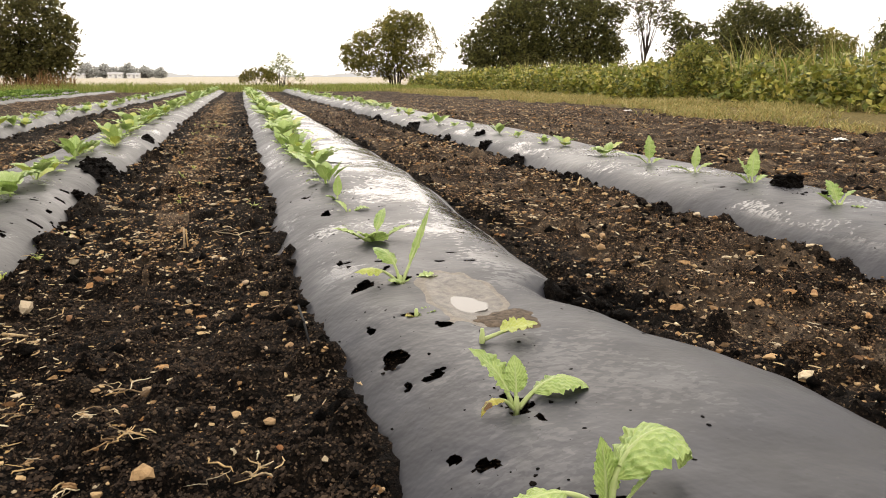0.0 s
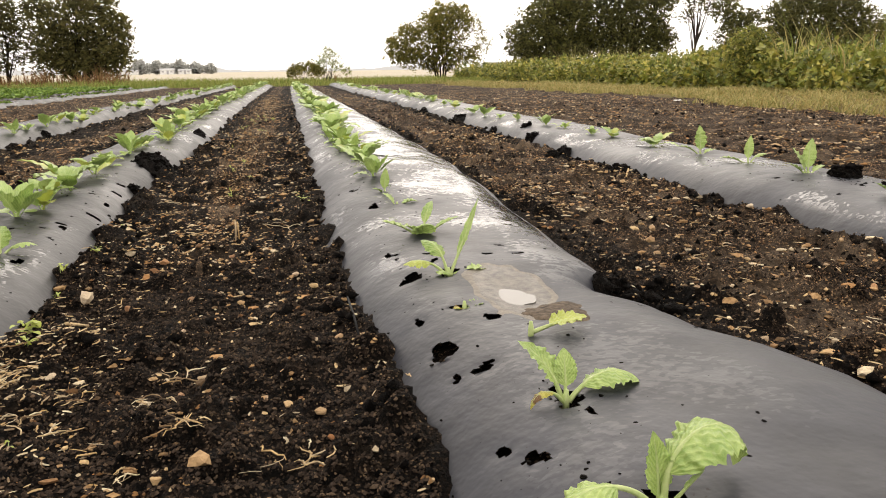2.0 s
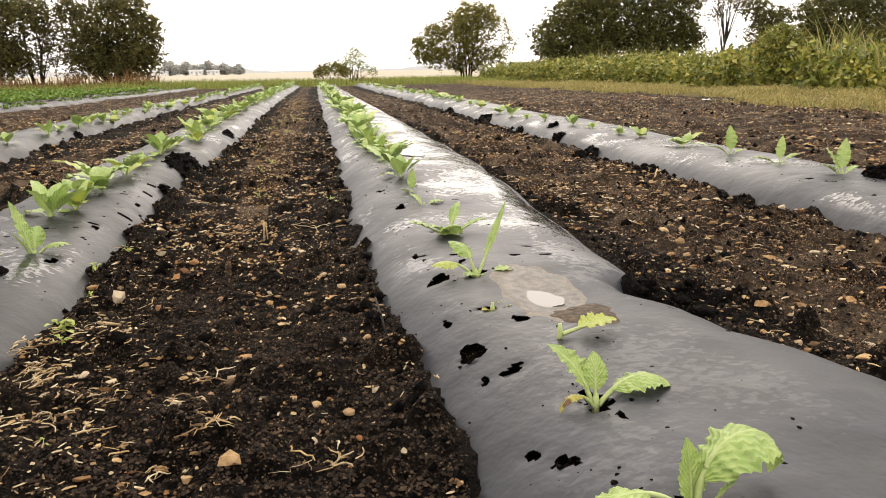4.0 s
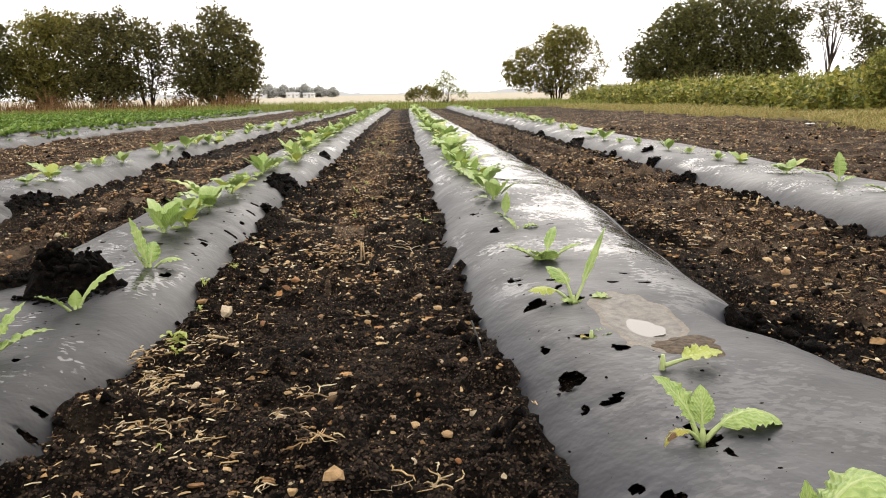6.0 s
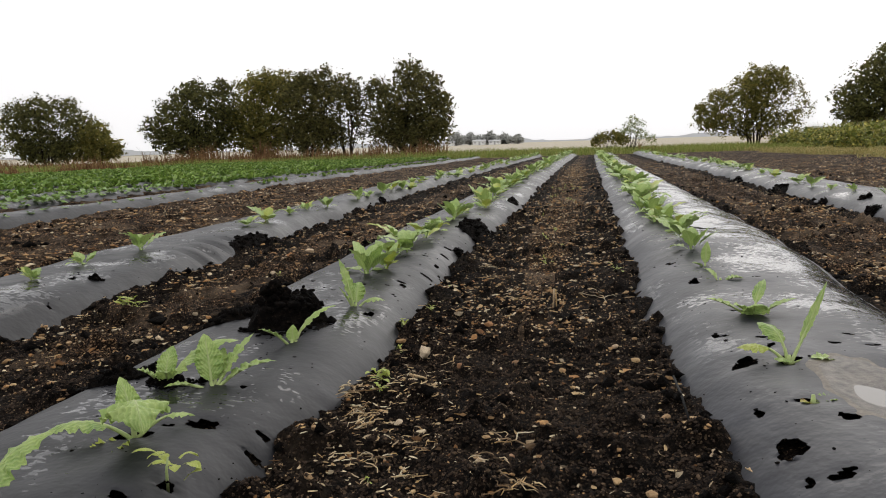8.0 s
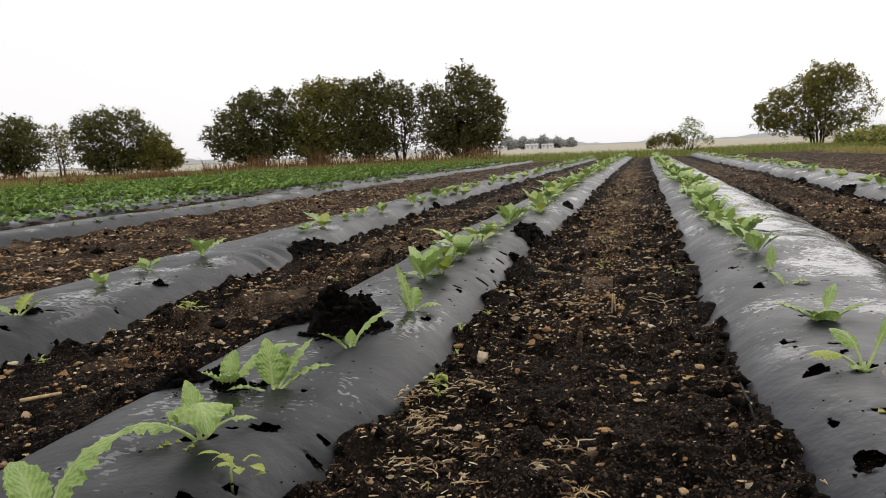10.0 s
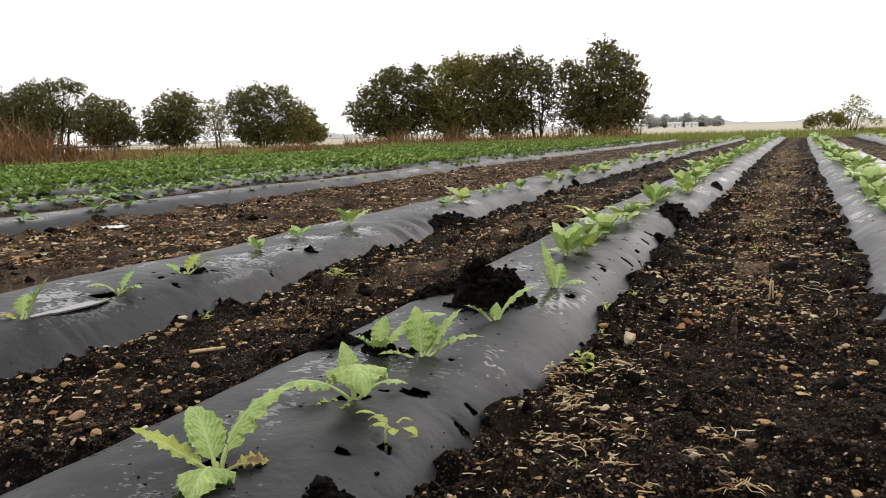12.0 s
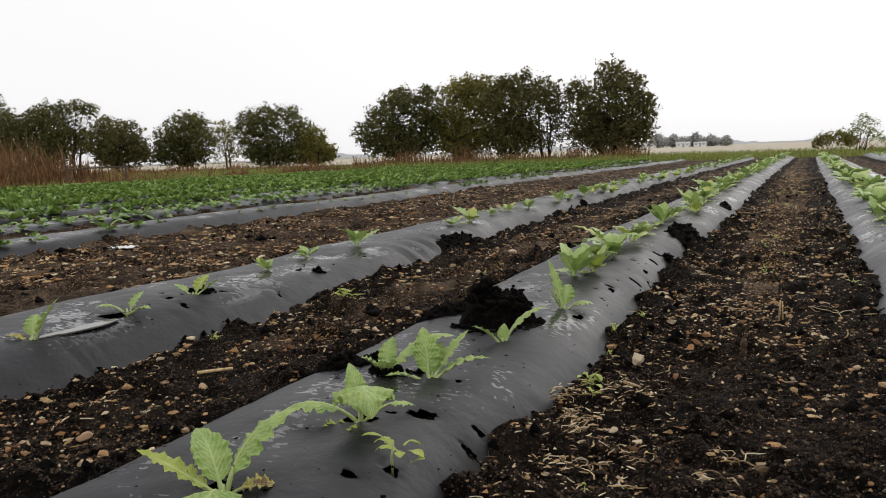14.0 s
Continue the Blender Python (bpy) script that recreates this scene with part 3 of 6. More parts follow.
def soil_height(x, y):
    """The bare earth: furrows with clods, banked against the film's edges, and the beds under it."""
    x, y = np.asarray(x, float), np.asarray(y, float)
    near = smooth(60, 20, np.abs(y)) * smooth(22, 10, np.abs(x))
    rough = 0.045 * (fbm(x, y, 3.2, 5, 3) - 0.5) + 0.045 * (fbm(x, y, 13, 8, 3) - 0.5) + 0.020 * (vnoise(x, y, 40, 9) - 0.5)
    crumbs = 0.22 * np.clip(fbm(x, y, 8, 15, 4) - 0.58, 0, 1)
    z = land(y) + near * (rough + crumbs)
    bank = np.zeros_like(z)
    for bed in BEDS.values():
        a, b = bed.edges(np.array([0.0, 8.0, 40.0]))
        some = np.nonzero((y > bed.y0) & (y < bed.y1) & (x > a.min() - 0.5) & (x < b.max() + 0.5))[0]
        bx, by, bz = x[some], y[some], z[some]
        a, b = bed.edges(by)
        gap = np.maximum(a - bx, bx - b)
        bank[some] = np.maximum(bank[some], np.exp(-((gap / 0.12) ** 2)))
        film = bed.height(bx, by)
        under = film - 0.035 + 0.012 * (fbm(bx, by, 22, 31, 2) - 0.5)
        w = smooth(-0.012, -0.06, gap)
        bz = bz * (1 - w) + under * w
        for sx, sy, rx, ry, h in SPILLS:
            here = np.nonzero((np.abs(bx - sx - drift(sy)) < 1.4 * rx) & (np.abs(by - sy) < 1.4 * ry) & (gap < 0.1))[0]
            if not len(here):
                continue
            hx, hy = bx[here], by[here]
            r = ((hx - sx - drift(sy)) / rx) ** 2 + ((hy - sy) / ry) ** 2 + 1.7 * (fbm(hx, hy, 11, 77, 4) - 0.5)
            heap = np.clip(1 - r, 0, 1) ** 0.85
            raised = film[here] - 0.012 + h * heap * (0.3 + 1.5 * fbm(hx, hy, 18, 29, 3)) + 0.06 * (fbm(hx, hy, 26, 19, 3) - 0.5)
            bz[here] = np.where(heap > 0, np.maximum(bz[here], raised), bz[here])
        z[some] = bz
    return z + bank * (0.012 + 0.085 * (fbm(x, y, 5.5, 21, 4) - 0.45)) * near


def lines(*stretches):
    return np.unique(np.round(np.concatenate([np.arange(a, b, s) for a, b, s in stretches]), 4))


def build_ground():
    xs = np.r_[-np.geomspace(60, 3500, 16)[::-1], lines((-58, -16, 2.0), (-16, -7, 0.25), (-7, -3.4, 0.07), (-3.4, -2.2, 0.025), (-2.2, 2.4, 0.023), (2.4, 3.6, 0.03), (3.6, 9, 0.09), (9, 16, 0.4), (16, 60, 2.0)), np.geomspace(62, 3500, 16)]
    ys = np.r_[-np.geomspace(6, 2500, 14)[::-1], lines((-5, 0.6, 0.3), (0.7, 3.1, 0.022), (3.1, 5, 0.032), (5, 8, 0.05), (8, 15, 0.1), (15, 46, 0.3), (46, 120, 3.0)), np.geomspace(125, 4500, 24)]
    gx, gy = np.meshgrid(xs, ys)
    z = soil_height(gx.ravel(), gy.ravel())
    v = np.stack([gx.ravel(), gy.ravel(), z], 1)
    n, m = len(xs), len(ys)
    i, j = np.meshgrid(np.arange(n - 1), np.arange(m - 1))
    k = (j * n + i).ravel()
    q = np.stack([k, k + 1, k + n + 1, k + n], 1)
    cx, cy = (gx[:-1, :-1] + gx[1:, 1:]).ravel() / 2, (gy[:-1, :-1] + gy[1:, 1:]).ravel() / 2
    wob = 1.2 * (fbm(cx, cy, 0.5, 3) - 0.5) + 0.5 * (fbm(cx, cy, 3, 4) - 0.5)
    index = np.zeros(len(k), int)
    index[(cx > 3.5) | (cx < -3.4)] = 1
    index[np.abs(cx + 0.28 - drift(cy)) * 1.0 < 0.22 * smooth(2.5, 6, cy) + 0.15 * wob * smooth(2.5, 6, cy)] = 1
    index[(np.abs(cx - 1.75) < 0.42 + 0.3 * wob) & (cy > 1.2)] = 1
    index[(np.abs(cx + 1.95) < 0.22 + 0.35 * wob) & (cy > 2.2)] = 1
    index[(np.abs(cx + 1.66) < 0.05 + 0.2 * wob) & (cy > 1.2) & (cy < 7)] = 1
    grass = (cx > 7.9 + 2.2 * wob + 0.05 * np.clip(cy - 8, 0, 12)) | (cx < -23.2 + wob) | (cy > FIELD_END + wob) | (cy < -12)
    index[grass] = 2
    index[(cy > 75 + 4 * wob) & (cx > -400)] = 3
    for sx, sy, rx, ry, h in SPILLS:
        index[((cx - sx - drift(sy)) / rx) ** 2 + ((cy - sy) / ry) ** 2 < 1.6] = 4
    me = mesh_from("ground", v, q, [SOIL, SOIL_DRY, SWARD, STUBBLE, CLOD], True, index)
    tagged(new("ground", me), "dark crumbly field soil between the beds, grass beyond it", "ground", kind="structure")


build_ground()

# holes torn or burnt through the film: x, y, half-width, half-length
HOLES = {
    "A": [(0.39, 2.1, 0.034, 0.045), (0.372, 1.56, 0.024, 0.054), (0.43, 1.42, 0.025, 0.021), (0.38, 1.11, 0.012, 0.019), (0.42, 1.05, 0.022, 0.021), (0.352, 1.75, 0.010, 0.018),
          (0.365, 2.43, 0.010, 0.027), (0.38, 3.84, 0.025, 0.045), (0.43, 3.34, 0.030, 0.053), (0.37, 1.42, 0.009, 0.021), (0.53, 0.84, 0.030, 0.045), (0.53, 1.205, 0.030, 0.042),
          (0.46, 1.76, 0.025, 0.018), (0.5, 2.085, 0.030, 0.045), (0.515, 1.66, 0.019, 0.022), (0.93, 1.7, 0.010, 0.012), (0.55, 1.13, 0.010, 0.018), (0.97, 1.5, 0.010, 0.012), (0.9, 2.75, 0.012, 0.018)],
    "B": [(-0.93, 1.54, 0.022, 0.018), (-0.81, 1.58, 0.014, 0.014), (-0.80, 1.50, 0.018, 0.014), (-0.78, 1.38, 0.010, 0.012), (-1.0, 1.49, 0.014, 0.010), (-0.92, 1.17, 0.022, 0.012),
          (-0.90, 1.97, 0.010, 0.010), (-1.09, 1.0, 0.035, 0.03), (-1.05, 1.43, 0.035, 0.03), (-0.865, 1.245, 0.018, 0.014), (-1.02, 3.6, 0.03, 0.02), (-0.88, 3.3, 0.03, 0.02), (-0.93, 4.1, 0.03, 0.03), (-0.95, 3.0, 0.02, 0.01),
          (-1.02, 3.15, 0.02, 0.015), (-0.9, 3.75, 0.025, 0.02), (-0.86, 3.24, 0.022, 0.03), (-0.88, 3.47, 0.02, 0.025), (-0.83, 3.62, 0.03, 0.035), (-0.84, 3.93, 0.02, 0.03), (-0.79, 3.78, 0.018, 0.03), (-0.86, 4.26, 0.03, 0.04), (-0.88, 4.51, 0.03, 0.04), (-0.85, 3.03, 0.012, 0.018), (-0.86, 2.68, 0.022, 0.03), (-0.95, 1.78, 0.012, 0.012), (-0.94, 1.52, 0.03, 0.022)],
    "C": [(-2.58, 2.05, 0.05, 0.05), (-2.50, 2.35, 0.03, 0.02), (-2.56, 2.65, 0.03, 0.02), (-2.6, 3.3, 0.03, 0.02), (-2.55, 3.9, 0.03, 0.02), (-2.7, 4.8, 0.03, 0.03)],
    "E": [(2.5, 4.4, 0.03, 0.025), (2.46, 4.2, 0.02, 0.02), (2.44, 3.75, 0.02, 0.02), (2.5, 3.35, 0.03, 0.02), (2.55, 3.25, 0.03, 0.02), (2.52, 3.5, 0.02, 0.012), (2.5, 2.9, 0.02, 0.02), (2.6, 5.1, 0.03, 0.03), (2.5, 5.6, 0.03, 0.03)],
}
rng = np.random.default_rng(5)
for key, x0, count in (("A", 0.52, 60), ("B", -1.02, 60), ("C", -2.66, 40), ("E", 2.7, 40)):
    for k in range(count):
        y = 2.2 + 14 * rng.random() ** 1.5
        HOLES[key].append((x0 + rng.normal(0, 0.13), y, rng.uniform(0.008, 0.022), rng.uniform(0.008, 0.02)))
    for k in range(50):
        HOLES[key].append((x0 + rng.normal(-0.02, 0.12), rng.uniform(0.9, 4.5), rng.uniform(0.003, 0.007), rng.uniform(0.003, 0.006)))


def build_film(key, near_step, columns, label):
    bed = BEDS[key]
    ys = [bed.y0]
    while ys[-1] < bed.y1:
        y = ys[-1]
        ys.append(y + (0.25 if y < 0.5 else max(near_step, 0.016 * (y - 1.9))))
    ys = np.array(ys)
    us = np.linspace(-0.07, 1.07, columns)
    a, b = bed.edges(ys)
    x = a[:, None] + (b - a)[:, None] * us[None]
    y = np.repeat(ys[:, None], columns, 1)
    z = bed.height(x.ravel(), y.ravel())
    v = np.stack([x.ravel(), y.ravel(), z], 1)
    n = columns
    i, j = np.meshgrid(np.arange(n - 1), np.arange(len(ys) - 1))
    k = (j * n + i).ravel()
    q = np.stack([k, k + 1, k + n + 1, k + n], 1)
    c = v[q].mean(1)
    keep = np.ones(len(q), bool)
    for hx, hy, rx, ry in HOLES.get(key, ()):
        if rx < 0.007:
            continue
        near = np.nonzero((np.abs(v[:, 0] - hx) < 2.5 * rx + 0.01) & (np.abs(v[:, 1] - hy) < 2.5 * ry + 0.01))[0]
        px, py = (v[near, 0] - hx) / rx, (v[near, 1] - hy) / ry
        r, a = np.hypot(px, py) + 1e-6, np.arctan2(py, px)
        rim = 1 + 0.22 * np.sin(2 * a + hy * 9) + 0.14 * np.sin(3 * a + hx * 40) + 0.10 * np.sin(7 * a + hy * 30)
        reach = 0.7 * near_step / min(rx, ry)
        snap = np.abs(r - rim) < min(reach, 0.45)
        scale = np.where(snap, rim / r, 1.0)
        v[near, 0], v[near, 1] = hx + px * scale * rx, hy + py * scale * ry
        gone = np.zeros(len(v), bool)
        gone[near[(r < rim) | snap]] = True
        inner = np.zeros(len(v), bool)
        inner[near[(r < rim) & ~snap]] = True
        keep &= ~(gone[q].all(1) & (inner[q].any(1) | (np.hypot((v[q].mean(1)[:, 0] - hx) / rx, (v[q].mean(1)[:, 1] - hy) / ry) < 0.9)))
        near = np.nonzero((np.abs(v[:, 0] - hx) < 4 * rx) & (np.abs(v[:, 1] - hy) < 4 * ry))[0]
        p = v[near]
        v[near, 2] -= 0.007 * min(1.0, rx / 0.03) * np.exp(-((p[:, 0] - hx) ** 2 / (rx * 1.5) ** 2 + (p[:, 1] - hy) ** 2 / (ry * 1.5) ** 2))
    me = mesh_from("mulch_film", v, q[keep], FILM, True)
    return tagged(new("mulch_film", me), label, "mulch film", "beds of the field")


FILM_LABEL = "black plastic mulch film, wet and dusty, over a raised bed"
build_film("A", 0.0068, 100, "glossy black plastic mulch film with a muddy puddle on it")
build_film("B", 0.0068, 86, "black plastic mulch film, holed and half buried by soil")
build_film("C", 0.018, 44, "wrinkled black plastic mulch film over a raised bed")
build_film("E", 0.022, 44, "black plastic mulch film with clods of soil on it")
for key in ("D", "F1", "F2", "F3", "F4"):
    build_film(key, 0.06, 20, FILM_LABEL)
for key in ("F5", "F6", "F7", "F8", "F9"):
    build_film(key, 0.2, 12, FILM_LABEL)


# ---- trees, hedge and distance ----
def tree(x, y, lobes, material, label, stems, seed, leaf=0.16):
    """Stems and limbs out to the lobes of an uneven crown. lobes: rows of sideways offset, height, radius and, where thin, how full."""
    rng = np.random.default_rng(seed)
    root = tagged(new("tree"), label, "bush" if "bush" in label else "tree")
    root.location = (x, y, float(land(y)) - 0.05)
    away = np.array([x, y, 0.0]) / math.hypot(x, y)
    tall = max(row[1] + row[2] for row in lobes)
    middle = sum(row[0] for row in lobes) / len(lobes)
    lobes = [(row[0], row[1], row[2] * 1.13, row[3] if len(row) > 3 else 1.0) for row in lobes]
    if sum(row[3] for row in lobes) / len(lobes) > 0.75 and tall > 2.2:
        lo, hi = min(row[0] - row[2] for row in lobes), max(row[0] + row[2] for row in lobes)
        lobes += [(lo + (hi - lo) * f, tall * h, 0.17 * tall, 0.7) for f, h in ((0.22, 0.26), (0.42, 0.2), (0.62, 0.22), (0.8, 0.28), (0.5, 0.42))]
    wood, spots, sizes = Heap(), [], []
    r0 = (0.020 if stems > 1 else 0.013) * tall / stems**0.4
    trunks = []
    for k in range(stems):
        foot = np.array([(k - (stems - 1) / 2) * 0.16 * tall / max(stems, 2), 0, 0]) + away * rng.normal(0, 0.05 * tall)
        top = np.array([middle + rng.normal(0, 0.05 * tall) + foot[0] * 1.4, 0, 0.62 * tall]) + away * rng.normal(0, 0.08 * tall)
        pts = [foot, foot * 0.7 + top * 0.3 + rng.normal(0, 0.015, 3) * tall, foot * 0.35 + top * 0.65 + rng.normal(0, 0.02, 3) * tall, top]
        v, q, t = tube(pts, [r0 * 1.3, r0, r0 * 0.65, r0 * 0.2], 7)
        wood.put(v, q), wood.put(v, t)
        trunks.append(pts)
    for row in lobes:
        dx, z, r, full = row
        for side in (-1, 1):
            c = np.array([dx, 0, z]) + away * side * r * rng.uniform(0.25, 0.9)
            pts = trunks[int(np.argmin([abs(p[3][0] - dx) for p in trunks]))]
            i = int(np.clip(1.6 * z / tall + rng.uniform(-0.4, 0.4), 0, 2))
            start = pts[i] * 0.6 + pts[i + 1] * 0.4
            mid = (start + c) / 2 + [0, 0, 0.04 * tall] + rng.normal(0, 0.02 * tall, 3)
            v, q, t = tube([start, mid, c], [r0 * 0.5, r0 * 0.32, r0 * 0.14], 5)
            wood.put(v, q), wood.put(v, t)
            n = 64
            way = rng.normal(size=(n, 3)) + [0, 0, 0.25]
            way /= np.linalg.norm(way, axis=1)[:, None]
            ends = c + way * (r * np.where(rng.random(n) < 0.12, rng.uniform(1.0, 1.22, n), rng.uniform(0.3, 1.0, n) ** 0.6))[:, None] * [1, 1, 0.9]
            for e in ends[:9]:
                v, q, t = tube([c, (c + e) / 2 + rng.normal(0, 0.08 * r, 3), e], [r0 * 0.16, r0 * 0.1, r0 * 0.03], 4)
                wood.put(v, q), wood.put(v, t)
            count = int(full * 560 * (r * 0.135 / leaf) ** 2) + 60
            pick = rng.integers(0, n, count)
            ball = rng.normal(size=(count, 3))
            ball *= (rng.random(count) ** 0.6 / np.linalg.norm(ball, axis=1))[:, None]
            spots.append(ends[pick] + ball * (0.12 + 0.16 * rng.random(n))[pick][:, None] * r)
            sizes.append(np.full(count, leaf))
            if full > 0.65:
                count = int(full * 110 * (r * 0.135 / leaf) ** 2)
                ball = rng.normal(size=(count, 3))
                ball *= (rng.random(count) ** 0.5 / np.linalg.norm(ball, axis=1))[:, None]
                spots.append(c + ball * 0.85 * r)
                sizes.append(leaf * rng.uniform(1.3, 2.2, count))
    part("trunk", wood.mesh("trunk", BARK), root, "dark trunk with limbs")
    spots, sizes = np.concatenate(spots), np.concatenate(sizes)
    low = spots[:, 2] > 0.1
    v, f = leaf_cards(rng, spots[low], sizes[low])
    part("crown", mesh_from("crown", v, f, material), root)
    return root


DARK, OLIVE, BROWN = "dark green broadleaf tree at the field's edge", "olive-yellow rounded tree standing alone", "brownish green tree in the shelter belt"
tree(-28.9, 53, [(-3.31, 2.63, 1.01), (-1.77, 3.68, 1.27), (-0.57, 4.72, 1.26), (0.28, 5.32, 0.89), (2.38, 5.49, 0.79), (1.67, 4.16, 1.33), (-0.18, 2.49, 1.44), (-2.03, 1.81, 0.82), (1.56, 1.85, 1.16), (2.48, 3.38, 1.06), (-0.77, 1.05, 0.73, 0.5)], TREE_A, DARK, 3, 100)
tree(-24.4, 54, [(-0.62, 3.64, 1.41), (-1.83, 3.04, 0.98), (-0.08, 5.11, 1.4), (1.0, 5.81, 1.04), (2.18, 4.55, 1.47), (-0.44, 2.02, 1.15), (1.36, 2.46, 1.4), (2.31, 5.89, 0.86), (0.49, 0.98, 0.97, 0.7)], TREE_B, "olive green tree among darker ones in the shelter belt", 2, 101)
tree(-19.6, 52.5, [(-0.58, 4.16, 1.66), (0.56, 5.42, 1.07), (1.53, 4.43, 1.31), (-0.27, 2.3, 1.33), (1.23, 2.44, 1.07, 0.7), (-0.31, 5.64, 0.74), (1.44, 6.31, 0.49, 0.45), (0.23, 0.96, 1.08, 0.6)], TREE_C, BROWN, 3, 102)
tree(-17.2, 54, [(-0.23, 5.16, 1.15, 0.8), (0.8, 4.41, 1.1, 0.7), (0.1, 3.22, 1.1, 0.65), (-0.51, 1.6, 0.85, 0.6), (0.9, 1.97, 0.95, 0.6), (1.3, 3.2, 0.9, 0.6)], TREE_C, "thin brownish tree with sky showing between its limbs", 2, 103)
tree(-12.3, 52.5, [(-1.97, 4.78, 0.95), (0.29, 5.66, 1.16), (1.56, 4.85, 1.15), (2.47, 3.81, 0.92), (-0.38, 4.1, 1.41), (1.49, 2.96, 1.39), (2.48, 1.93, 0.85, 0.7), (-1.51, 2.89, 1.19), (-0.31, 1.67, 1.34), (1.49, 1.21, 1.01), (-2.0, 1.46, 0.96, 0.6), (3.08, 2.95, 0.38, 0.5)], TREE_C, BROWN, 3, 104)
tree(-53.3, 55, [(-2.73, 3.14, 1.32), (-0.57, 4.12, 1.56), (0.96, 4.41, 1.28), (1.68, 2.8, 1.54), (-1.04, 1.99, 1.57), (-3.86, 1.81, 0.94)], TREE_A, DARK, 2, 105)
tree(-48.5, 55, [(-0.52, 3.63, 1.14, 0.6), (0.61, 2.86, 1.38, 0.6), (-0.34, 1.54, 1.14, 0.6)], TREE_B, "thin olive green tree in the shelter belt", 2, 106)
tree(-42.5, 54, [(-2.39, 4.13, 1.21, 0.8), (-0.65, 4.44, 1.32), (1.78, 4.22, 1.42, 0.8), (0.43, 2.72, 1.55, 0.6), (2.88, 2.96, 1.3, 0.8), (-1.86, 2.32, 1.45), (1.53, 1.31, 1.19), (-1.27, 1.15, 0.97)], TREE_A, DARK, 3, 107)
tree(-38.1, 54, [(0.23, 2.64, 0.98), (0.49, 1.44, 1.16), (1.58, 1.35, 0.76), (-1.06, 1.25, 0.94), (-0.49, 2.48, 0.94)], TREE_B, "low olive green tree in the shelter belt", 3, 108)
tree(-75.0, 50, [(-0.18, 5.98, 2.21), (3.41, 5.13, 1.36), (0.55, 3.86, 2.06), (3.83, 3.73, 1.49), (-3.69, 6.62, 2.39), (-4.71, 4.07, 2.41)], TREE_A, DARK, 2, 109)
tree(-67.1, 50, [(-1.07, 5.41, 1.32), (1.09, 5.67, 1.44), (2.13, 4.28, 1.43), (-1.65, 3.58, 1.73), (1.08, 2.82, 1.57)], TREE_A, DARK, 2, 110)
tree(-65.4, 52, [(-1.21, 6.58, 0.88, 0.8), (0.96, 6.56, 0.92, 0.7), (2.8, 6.24, 0.79, 0.7), (0.65, 5.12, 1.2, 0.35), (-0.79, 4.25, 1.08, 0.5), (0.85, 3.41, 1.46)], TREE_A, "dark tree with an open crown and sky between its limbs", 2, 111)
tree(-57.4, 50, [(-0.75, 4.23, 1.38), (1.61, 3.62, 1.36), (-2.04, 3.0, 1.39), (0.43, 2.39, 1.56), (2.87, 2.51, 1.04), (3.61, 1.78, 0.79), (-1.24, 1.93, 1.13)], TREE_C, BROWN, 2, 112)
tree(15.2, 72, [(0.15, 5.67, 1.39), (1.96, 5.6, 1.29), (-0.95, 4.43, 1.49), (-3.11, 4.09, 1.06), (-3.91, 2.34, 1.17), (-2.07, 2.56, 1.18, 0.7), (0.89, 3.52, 1.51, 0.8), (3.23, 4.38, 1.08, 0.6), (4.24, 3.13, 0.82, 0.45), (2.21, 2.06, 0.87, 0.4), (-0.01, 1.84, 0.97, 0.5), (-4.57, 3.26, 0.63)], TREE_B, OLIVE, 5, 113)
tree(21.5, 57, [(-0.44, 5.48, 1.57), (-1.81, 4.45, 1.38), (-3.18, 3.16, 1.18), (-1.09, 2.97, 1.49, 0.8), (0.77, 4.06, 1.79), (0.95, 6.1, 1.58), (0.58, 2.34, 1.4), (-2.8, 2.06, 0.88)], TREE_A, DARK, 3, 114)
tree(27.2, 58, [(-1.95, 7.36, 1.71), (-0.32, 5.85, 1.74), (1.7, 5.53, 1.66), (-1.82, 3.72, 1.85), (0.71, 2.94, 1.56, 0.8), (2.81, 3.95, 1.36), (3.62, 5.93, 1.04), (1.62, 7.2, 1.33), (2.03, 2.05, 0.94, 0.6), (-3.1, 5.53, 1.32), (-3.16, 2.91, 1.23), (3.56, 2.65, 1.05)], TREE_A, DARK, 3, 115)
tree(32.7, 56, [(-0.41, 5.8, 0.91, 0.5), (0.94, 5.48, 1.0, 0.55), (0.32, 6.99, 1.09, 0.55), (-0.93, 4.58, 0.64, 0.4), (1.46, 6.8, 0.64, 0.5), (-1.21, 6.52, 0.72, 0.5)], TREE_C, "slender tree with thin foliage and sky between its limbs", 1, 116)
tree(36.8, 56, [(-1.65, 4.98, 1.13, 0.8), (-0.51, 3.93, 1.14), (-1.75, 3.03, 0.93, 0.6), (0.56, 4.4, 0.83, 0.8), (0.12, 2.77, 0.94)], TREE_A, DARK, 2, 117)
tree(41.2, 55, [(-1.97, 4.55, 1.34), (-0.24, 5.91, 1.46), (1.47, 5.23, 1.37), (-0.53, 3.58, 1.57), (1.44, 3.06, 1.27, 0.8), (-2.06, 2.76, 1.14)], TREE_A, DARK, 3, 118)
tree(45.8, 54, [(-1.98, 5.09, 1.34), (-0.68, 5.65, 0.94, 0.7), (0.08, 4.05, 1.37), (-2.26, 3.3, 1.36), (-0.09, 2.78, 1.16)], TREE_A, DARK, 2, 119)
tree(50.4, 54, [(-1.59, 3.63, 1.18), (-0.03, 3.19, 1.08), (-2.63, 2.89, 1.06), (-0.99, 2.62, 1.08)], TREE_B, "low olive green tree in the shelter belt", 3, 120)
